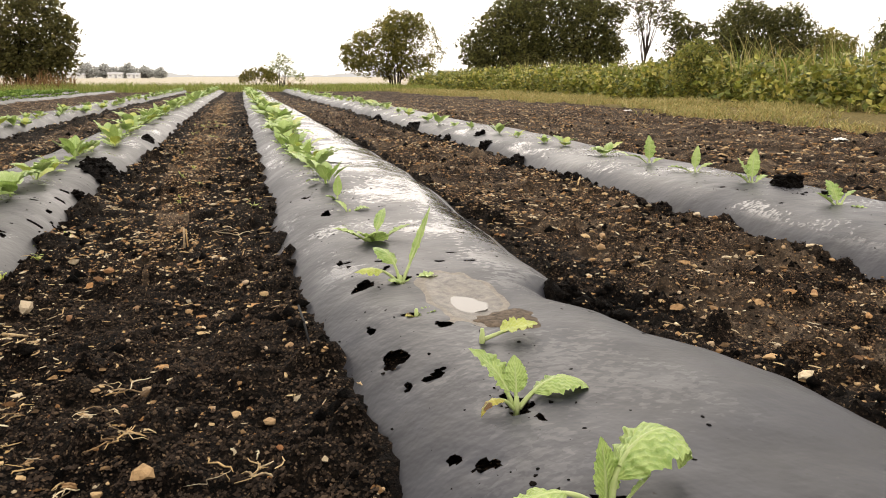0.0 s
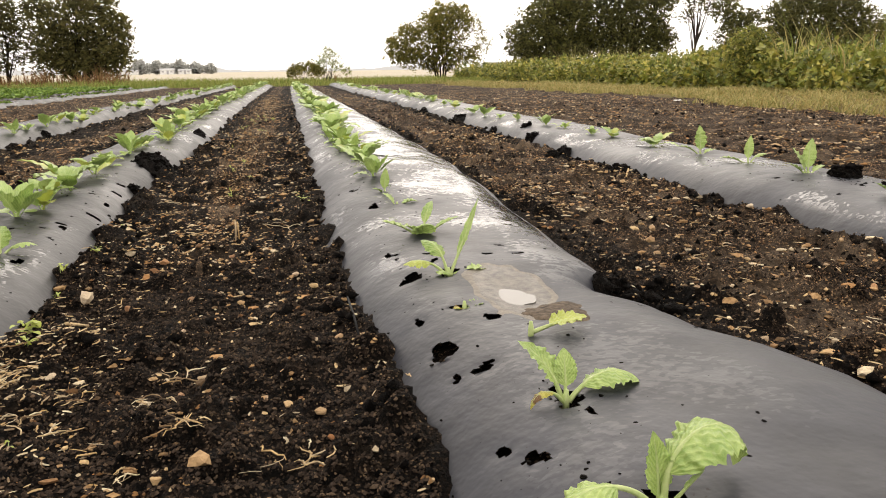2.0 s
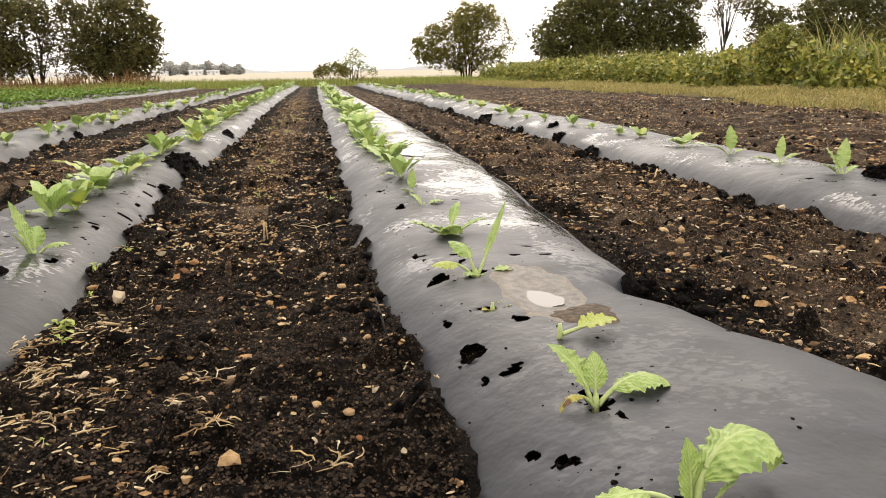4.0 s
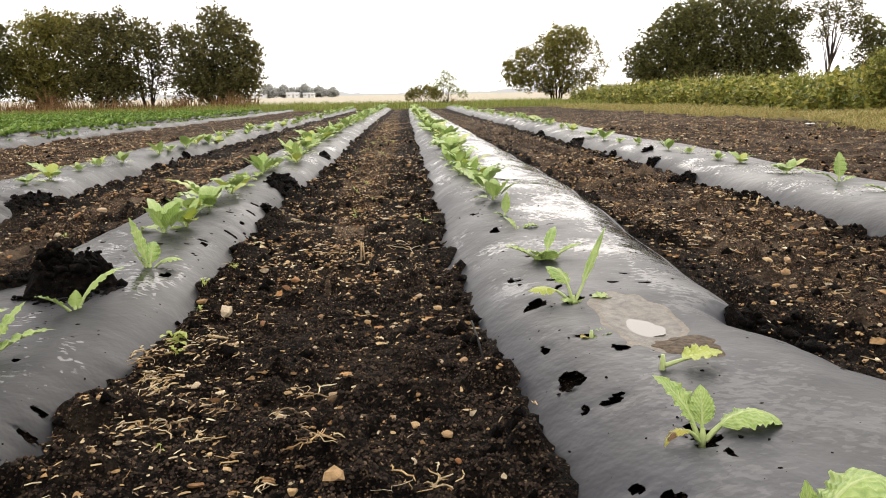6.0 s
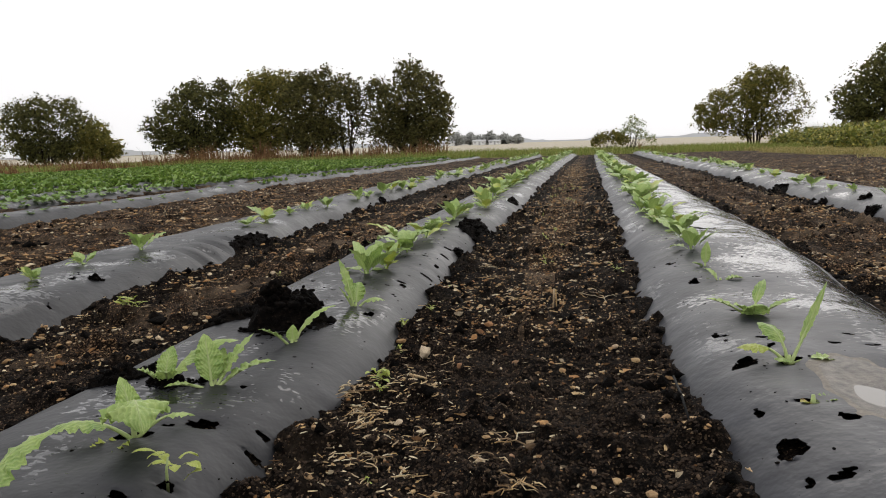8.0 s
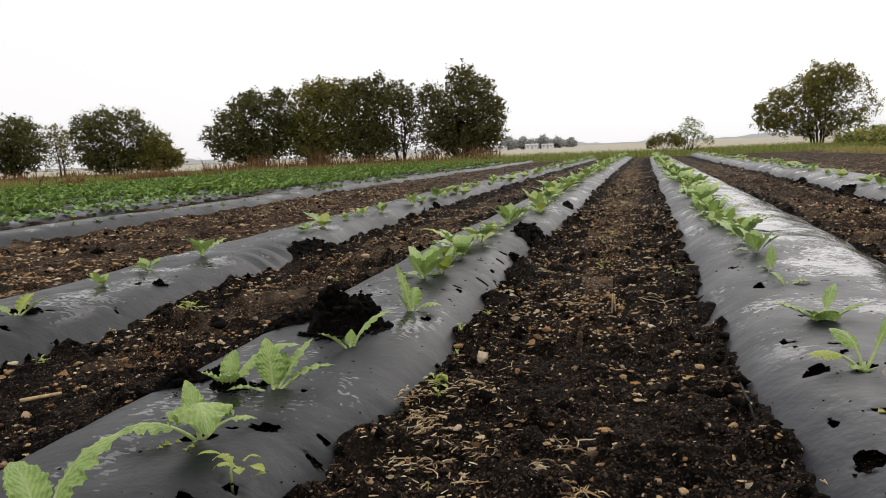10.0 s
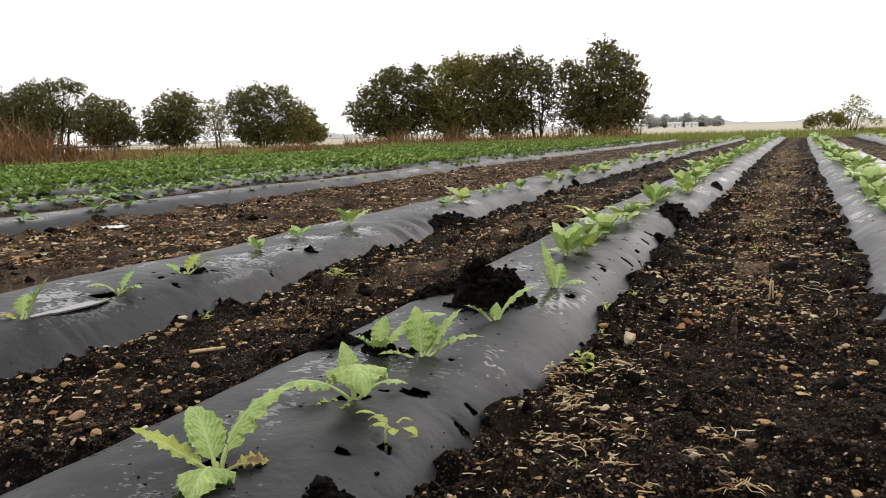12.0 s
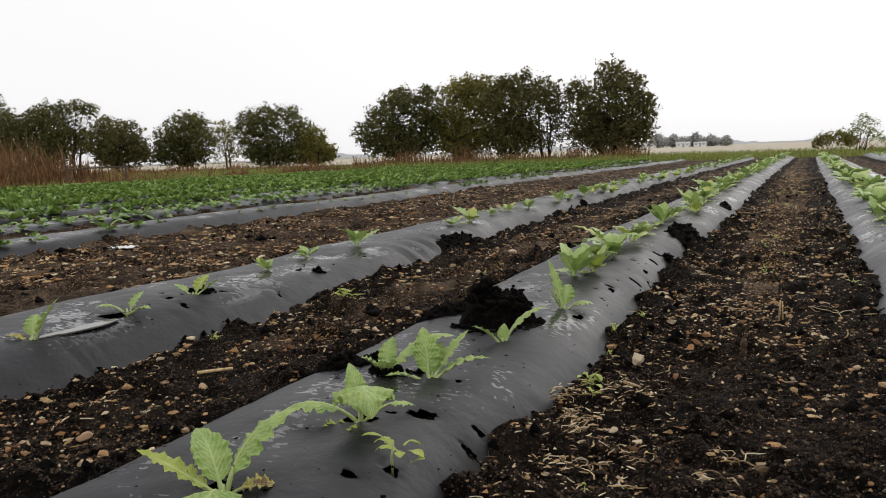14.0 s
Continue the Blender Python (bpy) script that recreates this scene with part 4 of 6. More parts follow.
tree(54.4, 52, [(-1.99, 3.49, 1.05), (-0.62, 4.32, 1.47), (-2.19, 2.59, 0.84), (0.14, 2.65, 1.28), (1.12, 3.8, 1.38)], TREE_A, DARK, 2, 121)
tree(12.7, 18.5, [(-0.55, 1.28, 0.37), (-0.03, 1.37, 0.34), (-0.7, 0.92, 0.37), (0.09, 0.92, 0.41), (-0.29, 1.58, 0.22, 0.7), (0.4, 1.07, 0.25), (-0.35, 0.57, 0.41)], WEED, "tall bushy green weed rising out of the hedge", 6, 122, leaf=0.06)
tree(1.4, 48, [(-0.23, 0.92, 0.45), (0.54, 0.95, 0.48), (1.04, 0.78, 0.38), (-0.64, 0.72, 0.27)], TREE_B, "low olive green bush at the far end of the rows", 5, 123, leaf=0.08)
tree(2.9, 48.5, [(-0.07, 1.46, 0.45, 0.5), (0.16, 2.01, 0.31, 0.35), (0.7, 1.06, 0.42, 0.5), (1.35, 0.78, 0.28, 0.5), (0.56, 1.67, 0.35, 0.35), (-0.33, 1.05, 0.42, 0.6)], GRASS_GREEN, "thin pale upright bush with bare twigs at the field's end", 8, 124, leaf=0.08)

# far trees, their haze painted into the leaf colour
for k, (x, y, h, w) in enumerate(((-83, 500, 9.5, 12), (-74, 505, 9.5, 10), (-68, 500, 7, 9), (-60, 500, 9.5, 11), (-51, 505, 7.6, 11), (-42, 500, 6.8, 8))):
    tree(x, y, [(-0.28 * w, 0.45 * h, 0.24 * w), (0.26 * w, 0.4 * h, 0.26 * w), (0.0, 0.68 * h, 0.24 * w), (0.0, 0.3 * h, 0.3 * w)], TREE_FAR, "distant tree, its leaves painted pale for haze", 1, 150 + k, 1.1)


def shed(x, y, w, d, h):
    """A low white farm building with a ridged roof, door and windows."""
    z = float(land(y))
    root = tagged(new("farm_building"), "long low white farm building far across the fields", "building")
    root.location = (x, y, z)
    bm = bmesh.new()
    bmesh.ops.create_cube(bm, size=1, matrix=Matrix.Translation((0, 0, h / 2)) @ Matrix.Diagonal((w, d, h, 1)))
    bmesh.ops.bevel(bm, geom=bm.edges[:], offset=0.05, segments=1, affect="EDGES")
    me = bpy.data.meshes.new("wall")
    bm.to_mesh(me), bm.free()
    me.materials.append(WHITE)
    part("wall", me, root)
    e = 0.4
    v = [(-w / 2 - e, -d / 2 - e, h), (w / 2 + e, -d / 2 - e, h), (w / 2 + e, d / 2 + e, h), (-w / 2 - e, d / 2 + e, h), (-w / 2 - e, 0, h + 0.9), (w / 2 + e, 0, h + 0.9)]
    part("roof", mesh_from("roof", v, [np.array([[0, 1, 5, 4], [2, 3, 4, 5], [3, 2, 1, 0]]), np.array([[0, 4, 3], [1, 2, 5]])], ROOF), root)
    for k, sx in enumerate((-0.3, 0.05, 0.33)):
        bm = bmesh.new()
        bmesh.ops.create_cube(bm, size=1, matrix=Matrix.Translation((sx * w, -d / 2 - 0.03, 1.1 if k == 1 else 1.6)) @ Matrix.Diagonal((1.2, 0.12, 2.2 if k == 1 else 0.9, 1)))
        me = bpy.data.meshes.new("opening")
        bm.to_mesh(me), bm.free()
        me.materials.append(ROOF)
        part("door" if k == 1 else "window", me, root)


for x, w, h in ((-90, 14, 2.0), (-66, 8, 2.6), (-56, 7, 2.2)):
    shed(x, 490, w, 7, h)


def far_woods():
    """Woods on the skyline: a flat band whose even grey glow stands for haze."""
    m, t, b, out = nodes_of("skyline_haze_glow")
    # no lamp: the grey glow gives the woods their haze
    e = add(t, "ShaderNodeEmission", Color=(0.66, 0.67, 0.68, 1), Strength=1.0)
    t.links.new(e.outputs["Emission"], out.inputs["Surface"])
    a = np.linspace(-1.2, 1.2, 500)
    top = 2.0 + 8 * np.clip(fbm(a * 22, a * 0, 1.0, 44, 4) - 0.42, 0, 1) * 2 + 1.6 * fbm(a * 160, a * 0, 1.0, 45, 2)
    x, y = 900 * np.sin(a), 900 * np.cos(a)
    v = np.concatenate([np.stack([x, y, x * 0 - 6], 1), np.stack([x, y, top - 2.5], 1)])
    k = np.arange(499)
    tagged(new("backdrop", mesh_from("backdrop", v, np.stack([k, k + 1, k + 501, k + 500], 1), m)), "hazy woods on the skyline, a flat glowing grey band", "backdrop", kind="structure")


far_woods()


def strip(rng, n, x0, x1, y0, y1, bias=1.0):
    """Random places in a strip, denser towards its near end."""
    return rng.uniform(x0, x1, n), y0 + (y1 - y0) * rng.random(n) ** bias


def stuff(name, mesh, label, category):
    return tagged(new(name, mesh), label, category, kind="stuff")


def hedge():
    rng = np.random.default_rng(12)
    h = Heap()
    count = 900
    bx, by = strip(rng, count, 11.9, 16.5, 6, 52, 1.15)
    size = rng.uniform(0.22, 0.6, count)
    size = size * np.where(bx < 12.6, 0.75, 1.0)
    tall = 0.18 + 0.66 * rng.random(count) + 0.06 * np.clip(bx - 12, 0, 4)
    pick = rng.integers(0, count, 90000)
    way = rng.normal(size=(len(pick), 3))
    way[:, 2] = np.abs(way[:, 2])
    way /= np.linalg.norm(way, axis=1)[:, None]
    out = rng.uniform(0.74, 1.08, len(pick))[:, None]
    spot = np.stack([bx[pick], by[pick], land(by[pick])], 1) + way * out * np.stack([size[pick], size[pick], tall[pick] + 0.35], 1)
    v, f = leaf_cards(rng, spot, rng.uniform(0.07, 0.17, len(spot)), 0.4, 0.15, 0.85)
    h.put(v, f)
    stuff("weed_hedge", h.mesh("weed_hedge", WEED), "dense green weedy hedge with broad leaves along the field", "hedge")
    h = Heap()
    n = 9000
    x, y = strip(rng, n, 12.8, 18.5, 7, 52, 1.2)
    tall = 1.02 + 0.8 * fbm(x, y, 0.8, 15, 2) ** 2 + 0.8 * np.exp(-(((x - 13.2) / 1.0) ** 2 + ((y - 19) / 2.0) ** 2))
    ok = fbm(x, y, 0.6, 16, 3) > 0.46
    x, y, tall = x[ok], y[ok], tall[ok]
    v, q, t = blades(rng, x, y, land(y), tall, 0.013, 0.25)
    h.put(v, q), h.put(v, t)
    half_ = rng.random(len(x)) < 0.5
    v, q, t = blades(rng, x[half_], y[half_], land(y[half_]), tall[half_] * 1.12, 0.016, 0.3)
    seed_heads = Heap()
    seed_heads.put(v, q), seed_heads.put(v, t)
    stuff("seeding_grass", seed_heads.mesh("seeding_grass", GRASS_DRY), "straw-coloured seeding grass standing in the hedge", "grass")
    stuff("tall_grass", h.mesh("tall_grass", GRASS_GREEN), "tall seeding grass and weeds rising from the hedge", "grass")
    h = Heap()
    n = 46000
    x, y = strip(rng, n, 7.2, 12.6, 5, 44, 1.4)
    ok = (x > 7.8 + 2.2 * (1.2 * (fbm(x, y, 0.5, 3) - 0.5) + 0.5 * (fbm(x, y, 3, 4) - 0.5)) + 0.05 * np.clip(y - 8, 0, 12))
    ok &= fbm(x, y, 0.7, 62, 3) > 0.43
    x, y = x[ok], y[ok]
    v, q, t = blades(rng, x, y, land(y) - 0.01, 0.13 + 0.22 * fbm(x, y, 1, 2, 2) ** 2, 0.010, 1.0)
    h.put(v, q), h.put(v, t)
    stuff("dry_grass", h.mesh("dry_grass", GRASS_DRY), "matted yellow dry grass beside the bare soil", "grass")


hedge()


def headland():
    """Grass at the end of the rows and along the crop, and dead stalks before the trees."""
    rng = np.random.default_rng(14)
    h = Heap()
    x, y = strip(rng, 16000, -24, 12, FIELD_END - 0.5, 62, 1.3)
    v, q, t = blades(rng, x, y, land(y) - 0.02, 0.26 + 0.3 * fbm(x, y, 0.3, 6, 2), 0.014, 0.5)
    h.put(v, q), h.put(v, t)
    stuff("headland_grass", h.mesh("headland_grass", GRASS_GREEN), "pale green and straw grass across the end of the rows", "grass")
    h = Heap()
    x, y = strip(rng, 22000, -58, -22.8, 7, 50, 1.0)
    ok = (x < -23.2 - 0.1 * np.abs(y - 20)) | (y > 43)
    x, y = x[ok], y[ok]
    v, q, t = blades(rng, x, y, land(y), 0.16 + 0.3 * fbm(x, y, 0.3, 7, 2), 0.014, 0.5)
    h.put(v, q), h.put(v, t)
    stuff("field_margin_grass", h.mesh("field_margin_grass", GRASS_GREEN), "rough green grass along the field margin", "grass")
    h = Heap()
    brown = (fbm(x, y, 0.3, 41, 3) > 0.44) & (rng.random(len(x)) < 0.3)
    v, q, t = blades(rng, x[brown], y[brown], land(y[brown]), 0.2 + 0.5 * fbm(x[brown], y[brown], 0.6, 17, 2), 0.02, 0.6)
    h.put(v, q), h.put(v, t)
    stuff("withered_weeds", h.mesh("withered_weeds", STALK_BROWN), "withered brown weeds among the margin grass", "dead weeds")
    h = Heap()
    for x0, x1, y0, y1, n, tall in ((-34, -26.5, 16, 22.5, 6500, 2.3), (-27, -22.6, 14, 42, 9000, 0.55), (-66, -30, 44, 50, 5000, 1.0), (-32, -9, 47, 51, 4200, 1.3), (3.4, 4.9, 47.6, 48.6, 60, 1.2)):
        x, y = strip(rng, n, x0, x1, y0, y1)
        ok = ((fbm(x, y, 0.45, 33, 3) > 0.47) | (x > 0)) & ((tall != 0.55) | (np.abs(x + 24.4) < 1.3))
        x, y = x[ok], y[ok]
        v, q, t = blades(rng, x, y, land(y), tall * (0.15 + 1.9 * fbm(x, y, 0.5, 8, 3) ** 2) * rng.uniform(0.4, 1.1, len(x)), 0.024, 0.32)
        h.put(v, q), h.put(v, t)
    stuff("dead_stalks", h.mesh("dead_stalks", STALK_BROWN), "brown dead weed stalks in front of the trees", "dead weeds")


headland()


def fence():
    root = tagged(new("fence"), "short stretch of weathered post and rail fence in the weeds", "fence")
    root.location = (-24.1, 19.9, float(land(19.5)))
    for x, y, h in ((-0.75, -0.6, 0.82), (0.65, 0.85, 0.82)):
        v, q, t = tube([(x, y, -0.1), (x, y, h)], [0.045, 0.04], 8)
        part("post", mesh_from("post", v, [q, t], POST), root)
    v, q, t = tube([(-0.8, -0.66, 0.68), (0.7, 0.92, 0.70)], [0.03, 0.03], 6)
    part("rail", mesh_from("rail", v, [q, t], POST), root)


fence()


# ---- seedlings ----
def leaf_mesh(length, width, rise, curl, petiole, ruffle, teeth, seed, cells=(16, 6)):
    """A blade on its stalk: rise is the starting slope in degrees, curl what it bends through; ruffled, toothed edges."""
    rng = np.random.default_rng(seed)
    nu, nv = cells
    u = np.linspace(0, 1, nu + 1)
    ang = np.radians(rise - curl * u**1.4)
    step = length / nu
    px = np.r_[0, np.cumsum(np.cos((ang[1:] + ang[:-1]) / 2) * step)]
    pz = np.r_[0, np.cumsum(np.sin((ang[1:] + ang[:-1]) / 2) * step)]
    b = np.clip((u - petiole) / (1 - petiole), 0, 1)
    w = np.sin(np.pi * b**0.80) ** 0.75 * (1 - 0.22 * b) * width / 2 * 1.15
    w = np.maximum(w, np.where(u < 0.97, 0.0035 * (1 - 0.6 * u), 0.0005))
    s = np.linspace(-1, 1, 2 * nv + 1)
    phase = rng.uniform(0, 6.28, 2)
    uu, ss = np.meshgrid(u, s, indexing="ij")
    saw = (u * (15 if nu > 20 else 4) + phase[0]) % 1.0
    tooth = 1 - teeth * saw * (b > 0.02)
    y = ss * (w * tooth)[:, None]
    open_ = (b > 0)[:, None]
    cup = 0.18 if curl < 75 else -0.35
    lift = (cup * np.abs(ss) ** 1.5 * w[:, None]) + ruffle * w[:, None] * np.abs(ss) ** 1.6 * (np.sin(uu * 38 + phase[1] + (ss > 0) * 2.1) + 0.6 * np.sin(uu * 83 + phase[0] + (ss > 0) * 1.3)) * open_
    lift = lift + 0.04 * w[:, None] * np.sin(uu * 84 - np.abs(ss) * 21) * np.sin(np.abs(ss) * 3.1) * open_
    x = px[:, None] - np.sin(ang)[:, None] * lift
    z = pz[:, None] + np.cos(ang)[:, None] * lift
    twist = rng.normal(0, 0.18) * uu**2 * length * 0.5
    v = np.stack([x, y + twist, z], -1).reshape(-1, 3)
    m = 2 * nv + 1
    i, j = np.meshgrid(np.arange(nu), np.arange(2 * nv), indexing="ij")
    k = (i * m + j).ravel()
    q = np.stack([k, k + m, k + m + 1, k + 1], 1)
    uv = np.stack([uu, ss * 0.5 + 0.5], -1).reshape(-1, 2)
    rib = np.stack([px, twist[:, nv], pz - 0.0012 - 0.002 * (1 - u)], 1)
    return (v, q, uv), (rib[: int(nu * 0.9)], (0.0042 * (1 - u) + 0.0007)[: int(nu * 0.9)])


def seedling(x, y, z, leaves, label, seed, detail=True, ruffle=0.16):
    """leaves: rows of azimuth, length, width, rise, curl, petiole share, material."""
    root = tagged(new("seedling"), label, "seedling", "seedlings in the mulched beds")
    root.location = (x, y, z)
    for i, (az, length, width, rise, curl, pet, mat) in enumerate(leaves):
        length, width = length * 0.98, width * 0.92
        (v, q, uv), (rib, radii) = leaf_mesh(length, width, rise, curl, pet, ruffle, 0.14 if detail else 0.08, seed * 17 + i, (60, 5) if detail else (12, 2))
        ob = part("leaf", mesh_from("leaf", v, q, mat, True, uvs=uv), root)
        ob.rotation_euler = (0, 0, radians(az))
        ob.location = (0.006 * math.cos(radians(az)), 0.006 * math.sin(radians(az)), 0)
        if detail:
            tv, tq, tt = tube(rib, radii * (1.2 if length > 0.12 else 0.9), 5)
            part("midrib", mesh_from("midrib", tv, [tq, tt], STEM, True), ob, "pale juicy midrib")
    sv, sq, st = tube([(0, 0, -0.05), (0, 0, 0.0), (0, 0, 0.022)], [0.006, 0.007, 0.004], 7)
    part("stem", mesh_from("stem", sv, [sq, st], STEM, True), root)
    return root


def film_at(key, x, y):
    return float(BEDS[key].height(np.array([x]), np.array([y]))[0])


YOUNG = "pale green brassica seedling with toothed leaves in the film"
L, Y, O = LEAF, LEAF_YELLOW, LEAF_OLD
# azimuth counts from the right hand of one looking along the rows, towards them
HEROES = [
    ("A", 0.53, 0.84, "large pale green seedling with three arching leaves", [(184, 0.20, 0.085, 52, 125, 0.42, L), (100, 0.115, 0.05, 86, 6, 0.15, L), (6, 0.275, 0.12, 98, 215, 0.20, L), (330, 0.08, 0.02, 60, 20, 0.5, L)]),
    ("A", 0.53, 1.205, "green seedling with one brown withered leaf", [(140, 0.145, 0.075, 70, 45, 0.2, L), (75, 0.10, 0.05, 76, 35, 0.25, L), (4, 0.185, 0.08, 52, 115, 0.2, L), (190, 0.10, 0.028, 58, 150, 0.3, O)]),
    ("A", 0.56, 1.50, "flat yellow-green leaf lying beside the puddle", [(2, 0.14, 0.085, 16, 22, 0.30, Y)]),
    ("A", 0.47, 1.76, "stunted seedling with one curled leaf", [(20, 0.07, 0.05, 24, 60, 0.1, L), (200, 0.03, 0.03, 40, 60, 0.1, O)]),
    ("A", 0.50, 2.085, "upright seedling with long narrow leaves", [(172, 0.15, 0.08, 50, 85, 0.4, Y), (120, 0.16, 0.07, 80, 95, 0.35, L), (32, 0.25, 0.034, 58, -6, 0.25, L), (0, 0.12, 0.06, 22, 40, 0.45, L), (230, 0.07, 0.05, 50, 80, 0.2, L)]),
    ("A", 0.515, 2.62, YOUNG, [(170, 0.16, 0.05, 36, 30, 0.35, L), (55, 0.18, 0.045, 60, 50, 0.3, L), (10, 0.16, 0.04, 32, 20, 0.4, L), (270, 0.11, 0.10, 70, 80, 0.1, L), (210, 0.09, 0.08, 60, 60, 0.1, L)]),
    ("A", 0.53, 3.30, YOUNG, [(0, 0.10, 0.06, 40, 70, 0.2, L), (150, 0.10, 0.05, 60, 60, 0.2, L)]),
    ("A", 0.52, 3.64, "small upright green seedling in a torn hole", [(80, 0.13, 0.05, 85, 10, 0.2, L), (200, 0.07, 0.04, 50, 60, 0.2, L)]),
    ("B", -1.09, 1.0, "pale green seedling with a yellow spotted old leaf", [(205, 0.19, 0.062, 36, 20, 0.15, Y), (150, 0.17, 0.08, 62, 60, 0.15, L), (60, 0.23, 0.085, 76, 80, 0.18, L), (300, 0.16, 0.11, 50, 110, 0.15, L), (30, 0.10, 0.06, 30, 60, 0.3, O)]),
    ("B", -1.05, 1.43, "sturdy seedling with broad drooping toothed leaves", [(214, 0.20, 0.075, 46, 80, 0.3, L), (306, 0.26, 0.15, 88, 165, 0.2, L), (130, 0.15, 0.06, 80, 45, 0.15, L), (35, 0.15, 0.034, 44, 90, 0.5, L), (262, 0.13, 0.09, 10, 40, 0.2, Y)]),
    ("B", -1.18, 1.78, "bushy seedling with ragged toothed leaves", [(38, 0.25, 0.085, 62, 85, 0.12, L), (120, 0.12, 0.06, 70, 40, 0.2, L), (228, 0.10, 0.06, 60, 40, 0.2, L), (310, 0.12, 0.06, 60, 60, 0.2, L)]),
    ("B", -1.04, 1.775, "bushy seedling with ragged toothed leaves", [(34, 0.19, 0.05, 40, 50, 0.2, L), (56, 0.19, 0.055, 52, 20, 0.15, L), (125, 0.16, 0.08, 80, 30, 0.15, L), (221, 0.13, 0.03, 35, 45, 0.4, L), (90, 0.13, 0.06, 60, 30, 0.2, L)]),
    ("B", -0.985, 2.21, "spindly seedling beside a heap of black soil", [(232, 0.14, 0.04, 52, 40, 0.3, L), (46, 0.21, 0.042, 68, 75, 0.25, L), (100, 0.07, 0.045, 80, 10, 0.2, L)]),
    ("B", -0.93, 2.73, YOUNG, [(150, 0.21, 0.055, 74, 5, 0.2, L), (40, 0.14, 0.055, 45, 90, 0.3, L), (90, 0.13, 0.08, 75, 60, 0.2, L), (220, 0.11, 0.035, 62, 0, 0.2, L)]),
    ("C", -2.56, 1.67, "upright seedling beside a strip of pooled water", [(40, 0.19, 0.08, 66, 20, 0.2, L), (130, 0.13, 0.07, 60, 40, 0.2, L), (200, 0.10, 0.04, 40, 60, 0.2, O)]),
    ("C", -2.58, 2.11, "half wilted seedling in a wide torn hole", [(80, 0.12, 0.06, 60, 40, 0.2, L), (10, 0.13, 0.05, 30, 40, 0.3, L), (200, 0.15, 0.04, 45, 80, 0.4, L)]),
    ("C", -2.59, 2.49, YOUNG, [(80, 0.14, 0.09, 60, 50, 0.2, Y), (25, 0.16, 0.05, 40, 20, 0.3, L), (180, 0.12, 0.05, 40, 30, 0.3, L)]),
    ("E", 2.71, 2.77, YOUNG, [(90, 0.15, 0.09, 70, 40, 0.2, L), (170, 0.14, 0.06, 40, 20, 0.3, L), (20, 0.16, 0.03, 60, 80, 0.4, L), (300, 0.12, 0.05, 15, 30, 0.3, L)]),
    ("E", 2.74, 3.42, "upright pale green seedling with broad leaves", [(70, 0.21, 0.08, 72, 15, 0.2, L), (130, 0.17, 0.08, 66, 20, 0.2, L), (15, 0.15, 0.05, 35, 45, 0.25, L), (170, 0.14, 0.06, 42, 30, 0.3, L)]),
    ("E", 2.76, 3.98, YOUNG, [(70, 0.18, 0.06, 74, 10, 0.2, L), (10, 0.18, 0.05, 50, 80, 0.3, L), (170, 0.18, 0.06, 30, 40, 0.3, L)]),
    ("E", 2.73, 4.46, "upright seedling with one broad leaf", [(95, 0.20, 0.10, 84, 10, 0.2, L), (170, 0.18, 0.05, 45, 60, 0.3, L), (20, 0.14, 0.05, 30, 40, 0.3, L)]),
]
for n, (key, x, y, label, leaves) in enumerate(HEROES):
    seedling(x, y, film_at(key, x, y) + (0.012 if len(leaves) == 1 else -0.012), leaves, label, 100 + n, True, 0.09 if key == "A" else 0.15)


def random_leaves(rng, size):
    out, a = [], rng.uniform(0, 360)
    for k in range(rng.integers(6, 9)):
        out.append((a, size * rng.uniform(0.10, 0.20), size * rng.uniform(0.06, 0.10), rng.uniform(35, 80), rng.uniform(20, 85), rng.uniform(0.2, 0.35), L if rng.random() < 0.88 else Y))
        a += rng.uniform(55, 120)
    return out


rng = np.random.default_rng(31)
KINDS = [seedling(0.52, 4.1 + 0.42 * k, film_at("A", 0.52, 4.1 + 0.42 * k) - 0.01, random_leaves(rng, (1.0, 1.25, 0.8)[k % 3]), YOUNG, 300 + k, False, 0.16) for k in range(8)]


def row_of(key, x0, y0, y1, gap, size, wander=0.05):
    y = y0
    while y < y1:
        if rng.random() < 0.93:
            x = x0 + float(drift(y)) + rng.normal(0, wander)
            yy = y + rng.normal(0, 0.06)
            s = size * rng.uniform(0.75, 1.25)
            copy_thing(KINDS[rng.integers(0, 8)], pose(x, yy, film_at(key, x, yy) - 0.01, 0, 0, rng.uniform(0, 360)) @ Matrix.Scale(s, 4))
        y += gap * rng.uniform(0.8, 1.25)


